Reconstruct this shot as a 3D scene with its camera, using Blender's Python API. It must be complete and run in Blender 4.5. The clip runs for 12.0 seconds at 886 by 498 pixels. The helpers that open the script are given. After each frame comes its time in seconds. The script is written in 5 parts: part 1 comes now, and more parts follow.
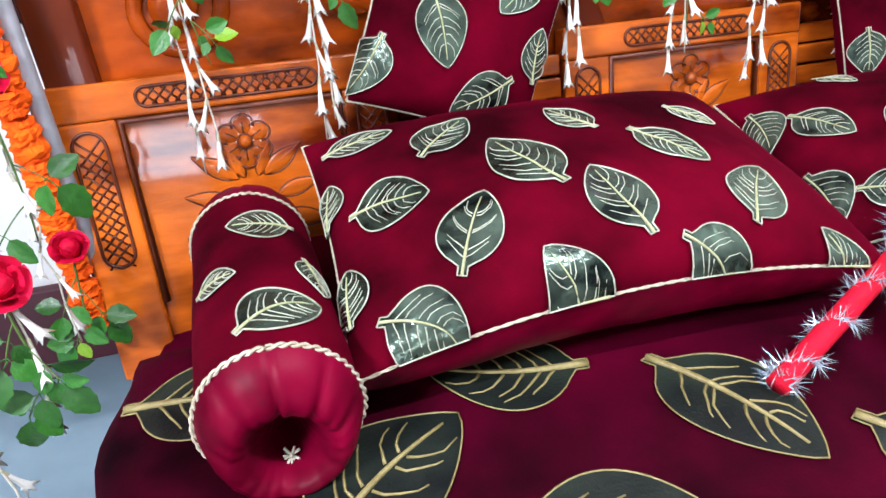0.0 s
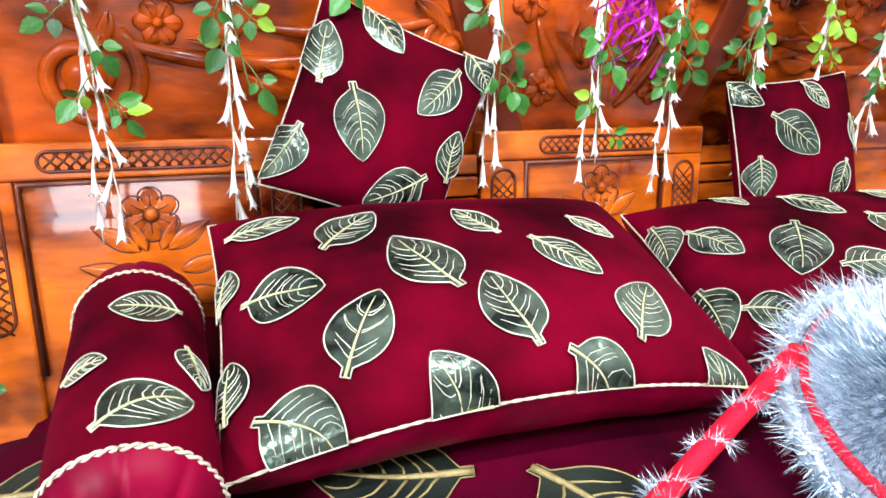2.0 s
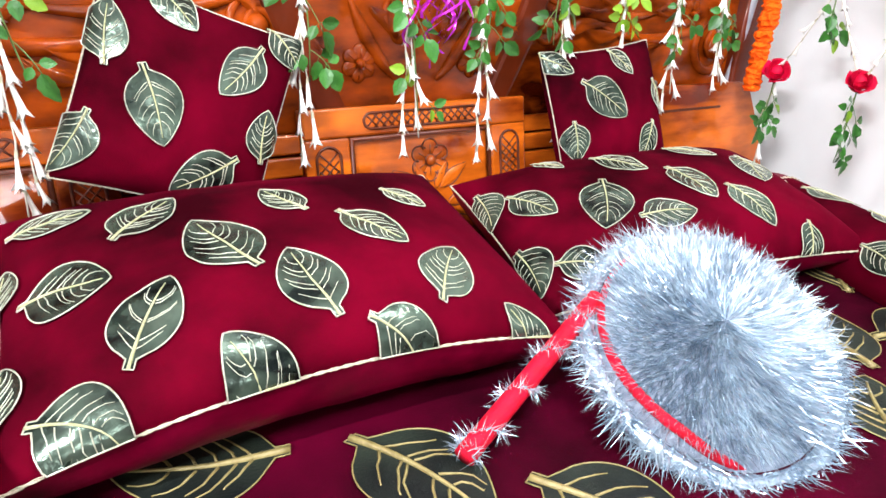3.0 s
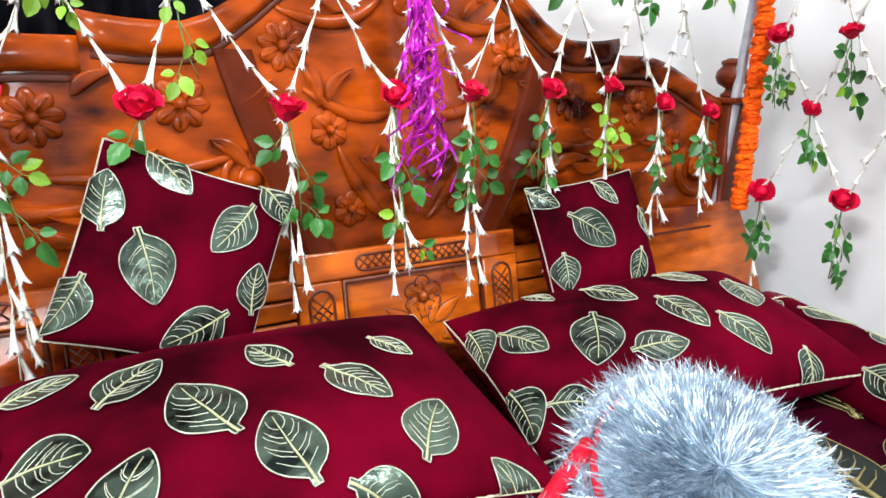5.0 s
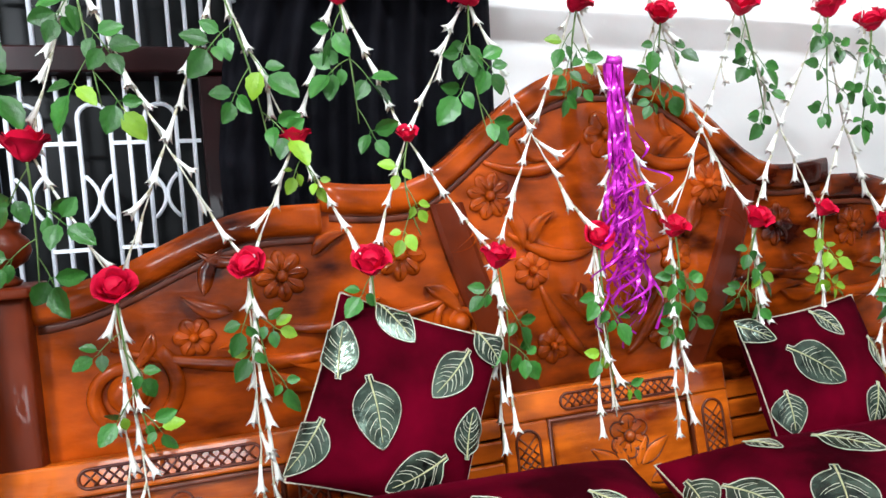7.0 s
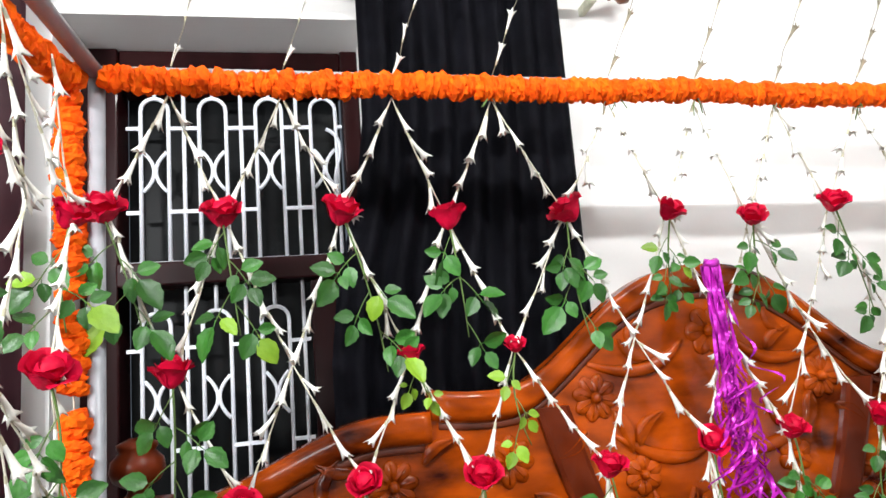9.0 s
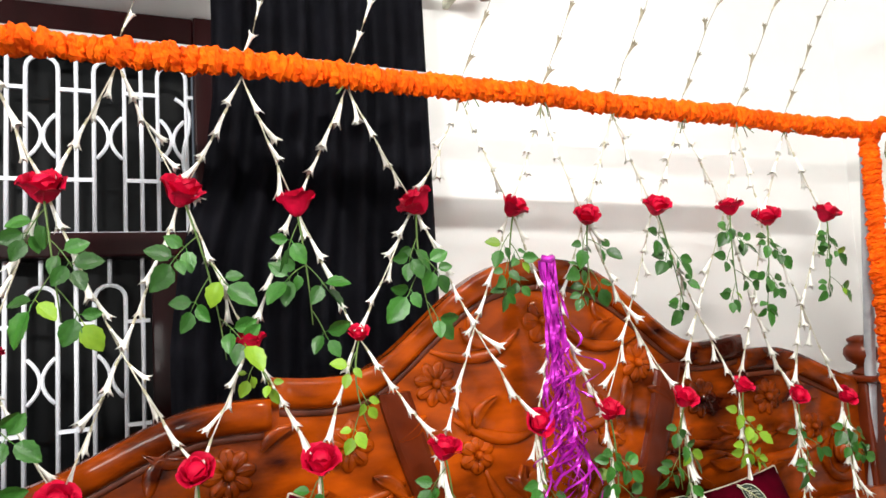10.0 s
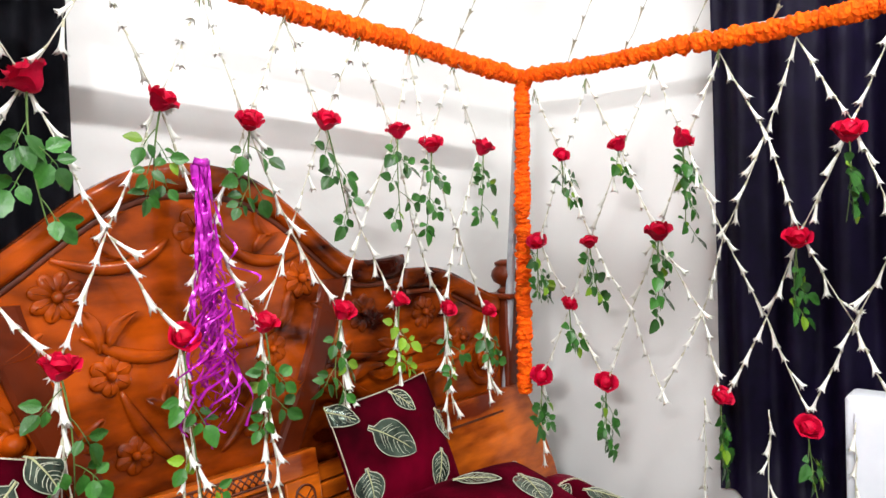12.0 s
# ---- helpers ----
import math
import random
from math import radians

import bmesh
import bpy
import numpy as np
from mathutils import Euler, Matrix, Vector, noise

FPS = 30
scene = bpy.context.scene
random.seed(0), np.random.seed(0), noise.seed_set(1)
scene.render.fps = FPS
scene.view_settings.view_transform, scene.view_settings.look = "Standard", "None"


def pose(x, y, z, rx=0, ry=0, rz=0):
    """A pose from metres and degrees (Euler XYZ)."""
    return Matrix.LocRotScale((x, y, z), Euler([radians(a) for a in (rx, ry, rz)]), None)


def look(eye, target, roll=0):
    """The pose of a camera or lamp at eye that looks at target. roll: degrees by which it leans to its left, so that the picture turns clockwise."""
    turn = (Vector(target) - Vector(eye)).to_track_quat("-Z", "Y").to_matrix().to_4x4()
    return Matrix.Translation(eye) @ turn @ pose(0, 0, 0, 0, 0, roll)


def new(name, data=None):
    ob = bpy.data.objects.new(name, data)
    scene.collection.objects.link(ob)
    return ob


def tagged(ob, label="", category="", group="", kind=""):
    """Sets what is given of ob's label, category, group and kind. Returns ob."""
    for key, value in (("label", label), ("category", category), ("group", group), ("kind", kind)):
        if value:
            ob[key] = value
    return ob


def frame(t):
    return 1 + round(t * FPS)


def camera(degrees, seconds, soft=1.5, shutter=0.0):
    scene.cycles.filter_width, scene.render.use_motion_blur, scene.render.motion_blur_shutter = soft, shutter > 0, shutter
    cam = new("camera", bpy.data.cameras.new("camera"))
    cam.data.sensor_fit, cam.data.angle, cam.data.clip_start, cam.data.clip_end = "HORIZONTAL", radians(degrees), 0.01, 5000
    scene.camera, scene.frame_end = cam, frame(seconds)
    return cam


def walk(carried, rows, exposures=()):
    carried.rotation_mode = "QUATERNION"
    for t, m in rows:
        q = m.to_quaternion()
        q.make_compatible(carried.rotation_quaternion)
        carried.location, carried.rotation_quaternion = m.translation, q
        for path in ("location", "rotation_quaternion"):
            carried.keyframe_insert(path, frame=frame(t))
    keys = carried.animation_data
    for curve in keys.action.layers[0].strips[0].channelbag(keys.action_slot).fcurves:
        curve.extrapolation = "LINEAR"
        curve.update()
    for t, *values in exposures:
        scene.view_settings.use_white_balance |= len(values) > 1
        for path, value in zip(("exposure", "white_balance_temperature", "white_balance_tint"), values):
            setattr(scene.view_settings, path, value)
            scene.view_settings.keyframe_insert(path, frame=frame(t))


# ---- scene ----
cam = camera(69.1, 12.0)
PATH = [
    (0, (0.0, -0.039, 1.134), (0.453, 1.641, 0.146), -3.3),
    (0.5, (-0.001, -0.039, 1.118), (0.518, 1.573, 0.054), -0.0),
    (1, (0.008, -0.032, 1.13), (0.551, 1.611, 0.128), 1.2),
    (1.5, (0.028, -0.035, 1.153), (0.641, 1.686, 0.339), 2.2),
    (2, (0.048, -0.041, 1.159), (0.715, 1.674, 0.377), 3.5),
    (2.5, (0.097, -0.061, 1.156), (0.937, 1.567, 0.353), 3.4),
    (3, (0.134, -0.091, 1.151), (1.107, 1.46, 0.346), 3.0),
    (3.2, (0.144, -0.097, 1.154), (1.16, 1.441, 0.377), 3.0),
    (4.8, (0.166, -0.121, 1.193), (1.206, 1.496, 0.644), 0.9),
    (5, (0.171, -0.102, 1.209), (1.156, 1.567, 0.713), 0.3),
    (5.5, (0.155, -0.084, 1.227), (1.029, 1.676, 0.857), -0.4),
    (6, (0.137, -0.078, 1.255), (0.961, 1.721, 0.965), 0.2),
    (6.5, (0.113, -0.077, 1.257), (0.82, 1.779, 1.024), -2.0),
    (7, (0.091, -0.075, 1.279), (0.67, 1.832, 1.107), -3.2),
    (7.5, (0.063, -0.075, 1.318), (0.517, 1.871, 1.237), -4.6),
    (7.7, (0.057, -0.078, 1.316), (0.524, 1.867, 1.294), -4.7),
    (9.3, (0.026, -0.119, 1.405), (0.416, 1.821, 1.697), -4.3),
    (9.5, (0.033, -0.129, 1.407), (0.447, 1.811, 1.664), -4.0),
    (10, (0.062, -0.13, 1.414), (0.837, 1.706, 1.588), -3.2),
    (10.5, (0.087, -0.129, 1.405), (1.096, 1.587, 1.599), -1.1),
    (11, (0.108, -0.137, 1.398), (1.278, 1.477, 1.567), -1.0),
    (11.5, (0.137, -0.14, 1.372), (1.404, 1.406, 1.454), -1.8),
    (12, (0.177, -0.156, 1.346), (1.642, 1.205, 1.312), -1.7),
]
walk(cam, [(t, look(eye, target, roll)) for t, eye, target, roll in PATH],
     [(0.0, 0.40, 5650, 12), (0.5, 0.74, 5750, 15), (1.5, 0.76, 5800, 13), (3.0, 0.72, 6050, 13), (5.0, 0.38, 5900, 8), (6.5, 0.20, 5850, 6), (7.5, 0.12, 5800, 8),
      (9.5, 0.0, 6450, 9), (10.5, -0.04, 6650, 9), (11.5, -0.02, 6350, 10), (12.0, -0.02, 6300, 10)])

# ---- light ----
world = bpy.data.worlds.new("room_air")
scene.world = world
world.use_nodes = True
world.node_tree.nodes["Background"].inputs[0].default_value = (0.75, 0.85, 1.0, 1)
world.node_tree.nodes["Background"].inputs[1].default_value = 0.15


def area_lamp(name, eye, target, sx, sy, watts, colour):
    data = bpy.data.lights.new(name, "AREA")
    data.shape, data.size, data.size_y, data.energy, data.color = "RECTANGLE", sx, sy, watts, colour
    ob = new(name, data)
    ob.matrix_world = look(eye, target)
    return ob


area_lamp("tube_light", (-1.24, -0.45, 2.05), (0.9, 0.75, 1.0), 0.7, 0.06, 74, (1.0, 0.985, 0.97))
area_lamp("tube_light_ceiling", (0.8, -0.43, 2.74), (0.8, 0.05, 0.6), 1.2, 0.06, 50, (1.0, 0.985, 0.96))
# added, unseen: stands in for the bright source mirrored in the leaning panels
area_lamp("glare_lamp_far", (-0.65, -4.3, 1.15), (0.0, 1.0, 0.95), 1.2, 0.45, 28, (1.0, 0.985, 0.96))

# ---- materials ----


def nodes_of(name):
    m = bpy.data.materials.new(name)
    m.use_nodes = True
    nt = m.node_tree
    return m, nt, nt.nodes["Principled BSDF"]


def ramp_mat(name, c1, c2, scale, rough, bump=0.0, bump_scale=None, stretch=(1, 1, 1), metal=0.0, coat=0.0, sheen=None,
             detail=6.0, spots=None, per_piece=0.0, gloss=0.5, contrast=1.3):
    """Two tones through noise at two scales, relief, and a shift of tone from piece to piece."""
    m, nt, b = nodes_of(name)
    n, l = nt.nodes, nt.links
    co = n.new("ShaderNodeTexCoord")
    mp = n.new("ShaderNodeMapping")
    mp.inputs["Scale"].default_value = stretch
    l.new(co.outputs["Object"], mp.inputs[0])
    t1 = n.new("ShaderNodeTexNoise")
    t1.inputs["Scale"].default_value, t1.inputs["Detail"].default_value = scale, detail
    l.new(mp.outputs[0], t1.inputs[0])
    t2 = n.new("ShaderNodeTexNoise")
    t2.inputs["Scale"].default_value, t2.inputs["Detail"].default_value = scale * 0.17, 2.0
    l.new(mp.outputs[0], t2.inputs[0])
    mixf = n.new("ShaderNodeMath")
    mixf.operation = "ADD"
    l.new(t1.outputs[0], mixf.inputs[0])
    l.new(t2.outputs[0], mixf.inputs[1])
    half = n.new("ShaderNodeMath")
    half.operation = "MULTIPLY_ADD"
    half.inputs[1].default_value, half.inputs[2].default_value = contrast, 0.5 - contrast
    half.use_clamp = True
    l.new(mixf.outputs[0], half.inputs[0])
    mix = n.new("ShaderNodeMix")
    mix.data_type = "RGBA"
    mix.inputs[6].default_value, mix.inputs[7].default_value = (*c1, 1), (*c2, 1)
    l.new(half.outputs[0], mix.inputs[0])
    out = mix.outputs[2]
    if per_piece:
        info = n.new("ShaderNodeObjectInfo")
        hsv = n.new("ShaderNodeHueSaturation")
        mr = n.new("ShaderNodeMapRange")
        mr.inputs[3].default_value, mr.inputs[4].default_value = 1 - per_piece, 1 + per_piece
        l.new(info.outputs["Random"], mr.inputs[0])
        l.new(mr.outputs[0], hsv.inputs["Value"])
        l.new(out, hsv.inputs["Color"])
        out = hsv.outputs[0]
    l.new(out, b.inputs["Base Color"])
    b.inputs["Roughness"].default_value, b.inputs["Metallic"].default_value = rough, metal
    b.inputs["Coat Weight"].default_value, b.inputs["Coat Roughness"].default_value = coat, 0.05
    if sheen:
        b.inputs["Sheen Weight"].default_value, b.inputs["Sheen Roughness"].default_value = sheen[0], 0.35
        b.inputs["Sheen Tint"].default_value = (*sheen[1], 1)
    b.inputs["Specular IOR Level"].default_value = gloss
    if bump:
        t3 = n.new("ShaderNodeTexNoise")
        t3.inputs["Scale"].default_value, t3.inputs["Detail"].default_value = bump_scale or scale, 4.0
        l.new(mp.outputs[0], t3.inputs[0])
        bp = n.new("ShaderNodeBump")
        bp.inputs["Strength"].default_value, bp.inputs["Distance"].default_value = bump, 0.004
        l.new(t3.outputs[0], bp.inputs["Height"])
        l.new(bp.outputs[0], b.inputs["Normal"])
    return m


WOOD = ramp_mat("varnished_wood", (0.026, 0.0020, 0.0002), (0.46, 0.072, 0.0020), 8, 0.26, 0.40, 14, (1, 1, 2.5), coat=0.38, gloss=0.12, contrast=2.1)
WOOD_X = ramp_mat("varnished_wood_lengthwise", (0.12, 0.012, 0.0007), (0.68, 0.145, 0.006), 7, 0.30, 0.22, 20, (1, 1, 4), coat=0.5, gloss=0.15, contrast=2.0)
WOOD_DARK = ramp_mat("dark_wood", (0.006, 0.001, 0.001), (0.030, 0.005, 0.006), 18, 0.35, 0.1, 40, (1, 1, 0.2), coat=0.12, gloss=0.12)
# dark brown for groove lines, lattice and the outlines of carving
GROOVE = ramp_mat("groove_brown", (0.045, 0.007, 0.001), (0.13, 0.022, 0.003), 30, 0.45)
VELVET = ramp_mat("maroon_velvet", (0.017, 0.0001, 0.0017), (0.105, 0.0002, 0.0088), 9, 0.85, 0.14, 500, sheen=(0.04, (1.0, 0.02, 0.16)), gloss=0.02, contrast=2.2)
SATIN = ramp_mat("red_satin", (0.036, 0.0001, 0.004), (0.17, 0.0004, 0.019), 18, 0.42, 0.12, 30, gloss=0.06, contrast=1.8)
SHEET = ramp_mat("maroon_sheet", (0.004, 0.0001, 0.0012), (0.070, 0.0002, 0.0110), 5, 0.7, 0.15, 300, sheen=(0.03, (1, 0.02, 0.2)), gloss=0.03, contrast=2.2)
LEAF_SATIN = ramp_mat("leaf_satin", (0.004, 0.008, 0.007), (0.13, 0.185, 0.135), 34, 0.22, 1.0, 34, metal=0.6, gloss=0.5, contrast=2.2)
LEAF_PRINT = ramp_mat("leaf_print", (0.005, 0.006, 0.007), (0.030, 0.042, 0.030), 12, 0.42, 0.25, 300, metal=0.3, gloss=0.3, contrast=2.0)
CREAM = ramp_mat("cream_thread", (0.34, 0.34, 0.24), (0.70, 0.71, 0.57), 120, 0.5, 0.6, 900, gloss=0.2, contrast=1.7)
CORD = ramp_mat("cream_cord", (0.36, 0.30, 0.20), (0.70, 0.64, 0.50), 250, 0.6, 0.6, 700, gloss=0.2)
GOLD = ramp_mat("gold_vein", (0.16, 0.12, 0.035), (0.34, 0.28, 0.11), 160, 0.45, 0.2, 500)
WALL = ramp_mat("wall_paint", (0.79, 0.785, 0.765), (0.85, 0.85, 0.835), 6, 0.65, 0.06, 90)
CEIL = ramp_mat("ceiling_paint", (0.76, 0.76, 0.74), (0.82, 0.82, 0.80), 5, 0.8, 0.04, 80)
FLOOR = ramp_mat("floor_tile", (0.22, 0.25, 0.27), (0.30, 0.33, 0.35), 12, 0.3, coat=0.2)
BLACK_CURTAIN = ramp_mat("black_curtain", (0.004, 0.004, 0.006), (0.014, 0.014, 0.020), 30, 0.7, 0.2, 700, gloss=0.10)
PURPLE_CURTAIN = ramp_mat("dark_violet_curtain", (0.003, 0.0015, 0.011), (0.013, 0.007, 0.040), 30, 0.55, 0.2, 700, gloss=0.25)
MAROON_PAINT = ramp_mat("dark_maroon_cloth", (0.035, 0.006, 0.012), (0.07, 0.010, 0.02), 14, 0.6)
WHITE_PAINT = ramp_mat("white_enamel", (0.76, 0.79, 0.86), (0.86, 0.88, 0.93), 20, 0.35, 0.05, 200)
GLASS_DARK = ramp_mat("dark_pane", (0.002, 0.0025, 0.003), (0.008, 0.009, 0.010), 7, 0.35, gloss=0.12)
PIPE = ramp_mat("grey_pipe", (0.24, 0.25, 0.27), (0.42, 0.43, 0.46), 40, 0.35, 0.05, 100)
MARIGOLD = ramp_mat("marigold", (0.80, 0.055, 0.0005), (1.0, 0.17, 0.001), 120, 0.8, 0.5, 700, per_piece=0.16, gloss=0.15)
MIDRIB = ramp_mat("gold_midrib", (0.36, 0.36, 0.17), (0.60, 0.60, 0.36), 500, 0.5, 0.6, 900, gloss=0.2)
ROSE = ramp_mat("rose_petal", (0.38, 0.0008, 0.020), (0.70, 0.003, 0.048), 60, 0.55, 0.2, 200, per_piece=0.15, gloss=0.15)
ROSE_LEAF = ramp_mat("rose_leaf", (0.010, 0.062, 0.008), (0.055, 0.21, 0.022), 50, 0.38, 0.3, 160, per_piece=0.4)
LIME_LEAF = ramp_mat("young_leaf", (0.11, 0.24, 0.008), (0.25, 0.40, 0.02), 50, 0.45, 0.3, 160, per_piece=0.3)
STEM = ramp_mat("green_stem", (0.06, 0.13, 0.02), (0.14, 0.22, 0.05), 80, 0.5)
TUBEROSE = ramp_mat("tuberose", (0.78, 0.77, 0.66), (0.88, 0.88, 0.84), 120, 0.5, 0.2, 300, per_piece=0.08)
THREAD = ramp_mat("white_thread", (0.5, 0.48, 0.38), (0.75, 0.72, 0.6), 200, 0.7)
STALK = ramp_mat("tuberose_stalk", (0.30, 0.28, 0.17), (0.56, 0.53, 0.38), 150, 0.6)
# brown of cut stalks, and painted shade of buds against the bright wall
SHADE_BROWN = ramp_mat("shade_brown", (0.10, 0.09, 0.055), (0.34, 0.30, 0.21), 60, 0.7, contrast=2.0)
TINSEL = ramp_mat("silver_tinsel", (0.30, 0.40, 0.50), (0.68, 0.80, 0.88), 45, 0.24, metal=0.7, contrast=2.4)
TINSEL_BASE = ramp_mat("tinsel_ground", (0.12, 0.15, 0.21), (0.36, 0.42, 0.50), 90, 0.5, 0.6, 300, contrast=1.8)
# own tone of the slanting bands; on posts and knobs it paints shade
WOOD_BAND_SHADE = ramp_mat("dark_band_and_shaded_post", (0.055, 0.007, 0.0015), (0.15, 0.022, 0.004), 12, 0.34, 0.12, 26, (1, 1, 0.3), coat=0.2, gloss=0.15)
RED_WRAP = ramp_mat("red_felt", (0.42, 0.001, 0.012), (0.66, 0.004, 0.03), 80, 0.7, 0.3, 400, gloss=0.2)
MAGENTA = ramp_mat("magenta_foil", (0.42, 0.006, 0.36), (0.80, 0.06, 0.74), 40, 0.22, metal=0.5)
GREY_TOP = ramp_mat("pale_blue_top", (0.13, 0.20, 0.24), (0.22, 0.30, 0.36), 10, 0.3)
BRASS = ramp_mat("brown_brass", (0.10, 0.03, 0.012), (0.2, 0.07, 0.02), 30, 0.3, metal=0.3)

# ---- mesh tools ----


def link_mesh(name, bm, mat, parent=None, label="", smooth=True):
    me = bpy.data.meshes.new(name)
    bm.to_mesh(me)
    bm.free()
    me.materials.append(mat)
    if smooth:
        me.polygons.foreach_set("use_smooth", [True] * len(me.polygons))
    ob = new(name, me)
    ob.parent = parent
    if label:
        ob["label"] = label
    return ob


def part(name, bm, mat, parent, label="", smooth=True):
    return link_mesh(name, bm, mat, parent, label, smooth)


def piece(name, me, parent, m):
    """A part that shares its mesh with its likes."""
    ob = new(name, me)
    ob.parent = parent
    ob.matrix_basis = m
    return ob


def thing(name, label, category, at=(0, 0, 0), group=""):
    ob = new(name)
    ob.empty_display_size = 0.02
    ob.location = at
    return tagged(ob, label, category, group)


def mesh_of(name, bm, mat, smooth=True):
    me = bpy.data.meshes.new(name)
    bm.to_mesh(me)
    bm.free()
    me.materials.append(mat)
    if smooth:
        me.polygons.foreach_set("use_smooth", [True] * len(me.polygons))
    return me


def box(bm, x0, x1, y0, y1, z0, z1, bevel=0.0, m=None):
    r = bmesh.ops.create_cube(bm, size=1.0)
    vs = r["verts"]
    for v in vs:
        v.co = Vector((x0 + (v.co.x + 0.5) * (x1 - x0), y0 + (v.co.y + 0.5) * (y1 - y0), z0 + (v.co.z + 0.5) * (z1 - z0)))
        if m is not None:
            v.co = m @ v.co
    if bevel:
        es = list({e for v in vs for e in v.link_edges})
        bmesh.ops.bevel(bm, geom=es, offset=bevel, segments=2, affect="EDGES", profile=0.5)
    return bm


def boxed(*a, **k):
    return box(bmesh.new(), *a, **k)


def tube(bm, pts, radius, sides=6, closed=False, flat=1.0):
    """A tube along points; radius may be a function of the way along (0 to 1)."""
    pts = [Vector(p) for p in pts]
    n = len(pts)
    rings = []
    ref = None
    for i, p in enumerate(pts):
        a = pts[(i - 1) % n] if closed or i > 0 else p
        b = pts[(i + 1) % n] if closed or i < n - 1 else p
        d = (b - a)
        d = d.normalized() if d.length > 1e-9 else Vector((0, 0, 1))
        if ref is None:
            ref = Vector((0, 1, 0)) if abs(d.y) < 0.9 else Vector((1, 0, 0))
        side = (ref - d * ref.dot(d)).normalized()
        ref = side
        up = d.cross(side)
        r = radius(i / max(1, n - 1)) if callable(radius) else radius
        rings.append([bm.verts.new(p + (side * math.cos(2 * math.pi * k / sides) * flat + up * math.sin(2 * math.pi * k / sides)) * r) for k in range(sides)])
    for i in range(n if closed else n - 1):
        for k in range(sides):
            bm.faces.new((rings[i][k], rings[i][(k + 1) % sides], rings[(i + 1) % n][(k + 1) % sides], rings[(i + 1) % n][k]))
    if not closed:
        bm.faces.new(rings[0][::-1])
        bm.faces.new(rings[-1])
    return bm


def lathe(bm, profile, segs=20, m=None):
    """Turned about z from (radius, height) pairs."""
    rings = []
    for r, h in profile:
        rings.append([bm.verts.new((r * math.cos(2 * math.pi * k / segs), r * math.sin(2 * math.pi * k / segs), h)) for k in range(segs)])
    for a, b in zip(rings, rings[1:]):
        for k in range(segs):
            bm.faces.new((a[k], a[(k + 1) % segs], b[(k + 1) % segs], b[k]))
    bm.faces.new(rings[0][::-1])
    bm.faces.new(rings[-1])
    if m is not None:
        bmesh.ops.transform(bm, matrix=m, verts=bm.verts[:])
    return bm


def slab(bm, outline, y0, y1):
    """A flat board cut to an outline of (x, z) pairs, from y0 to y1."""
    a = [bm.verts.new((x, y0, z)) for x, z in outline]
    b = [bm.verts.new((x, y1, z)) for x, z in outline]
    n = len(a)
    f1 = bm.faces.new(a)
    f2 = bm.faces.new(b[::-1])
    for i in range(n):
        bm.faces.new((a[i], b[i], b[(i + 1) % n], a[(i + 1) % n]))
    bmesh.ops.triangulate(bm, faces=[f1, f2])
    bmesh.ops.recalc_face_normals(bm, faces=bm.faces[:])
    return bm


def blob(bm, centre, sx, sy, sz, rot=0.0, segs=10, rings=6):
    """A flattened ball, turned by rot about y: the unit of carved relief."""
    r = bmesh.ops.create_uvsphere(bm, u_segments=segs, v_segments=rings, radius=1.0)
    m = Matrix.Translation(centre) @ Matrix.Rotation(rot, 4, "Y") @ Matrix.Diagonal((sx, sy, sz, 1))
    bmesh.ops.transform(bm, matrix=m, verts=r["verts"])
    return bm


def bez(p0, p1, p2, n=10):
    p0, p1, p2 = Vector(p0), Vector(p1), Vector(p2)
    return [p0 * (1 - t) ** 2 + p1 * 2 * t * (1 - t) + p2 * t * t for t in (i / n for i in range(n + 1))]

# ---- the room ----
BACK, RIGHT, LEFT, FRONT, TOP = 1.2, 2.0, -1.3, -4.4, 2.8
GLAZE = 1.38


def structure(name, bm, mat, label, smooth=False):
    return tagged(link_mesh(name, bm, mat, None, "", smooth), label, kind="structure")


structure("floor", boxed(LEFT - 0.2, RIGHT + 0.2, FRONT - 0.2, BACK + 0.4, -0.1, 0.0), FLOOR, "pale grey polished tile floor")
structure("ceiling", boxed(LEFT - 0.2, RIGHT + 0.2, FRONT - 0.2, BACK + 0.4, TOP, TOP + 0.1), CEIL, "white painted flat ceiling")
WX0, WX1, WZ0, WZ1 = -0.45, 0.152, 0.95, 2.085
bm = bmesh.new()
box(bm, LEFT - 0.2, WX0, BACK, BACK + 0.4, 0, TOP)
box(bm, WX1, RIGHT + 0.2, BACK, BACK + 0.4, 0, TOP)
box(bm, WX0, WX1, BACK, BACK + 0.4, 0, WZ0)
box(bm, WX0, WX1, BACK, BACK + 0.4, WZ1, TOP)
structure("wall_back", bm, WALL, "white painted wall with a window recess")
structure("wall_right", boxed(RIGHT, RIGHT + 0.2, FRONT, BACK, 0, TOP), WALL, "white painted plaster side wall")
structure("wall_left", boxed(LEFT - 0.2, LEFT, FRONT, BACK, 0, TOP), WALL, "white painted plaster side wall")
structure("wall_front", boxed(LEFT - 0.2, RIGHT + 0.2, FRONT - 0.2, FRONT, 0, TOP), WALL, "white painted plaster wall")

# window: dark timber frame, mid rail, dark panes and white iron grilles
win = tagged(new("window_1"), "dark timber window with white iron grilles, closed", kind="structure")
win.location = (0, GLAZE, 0)


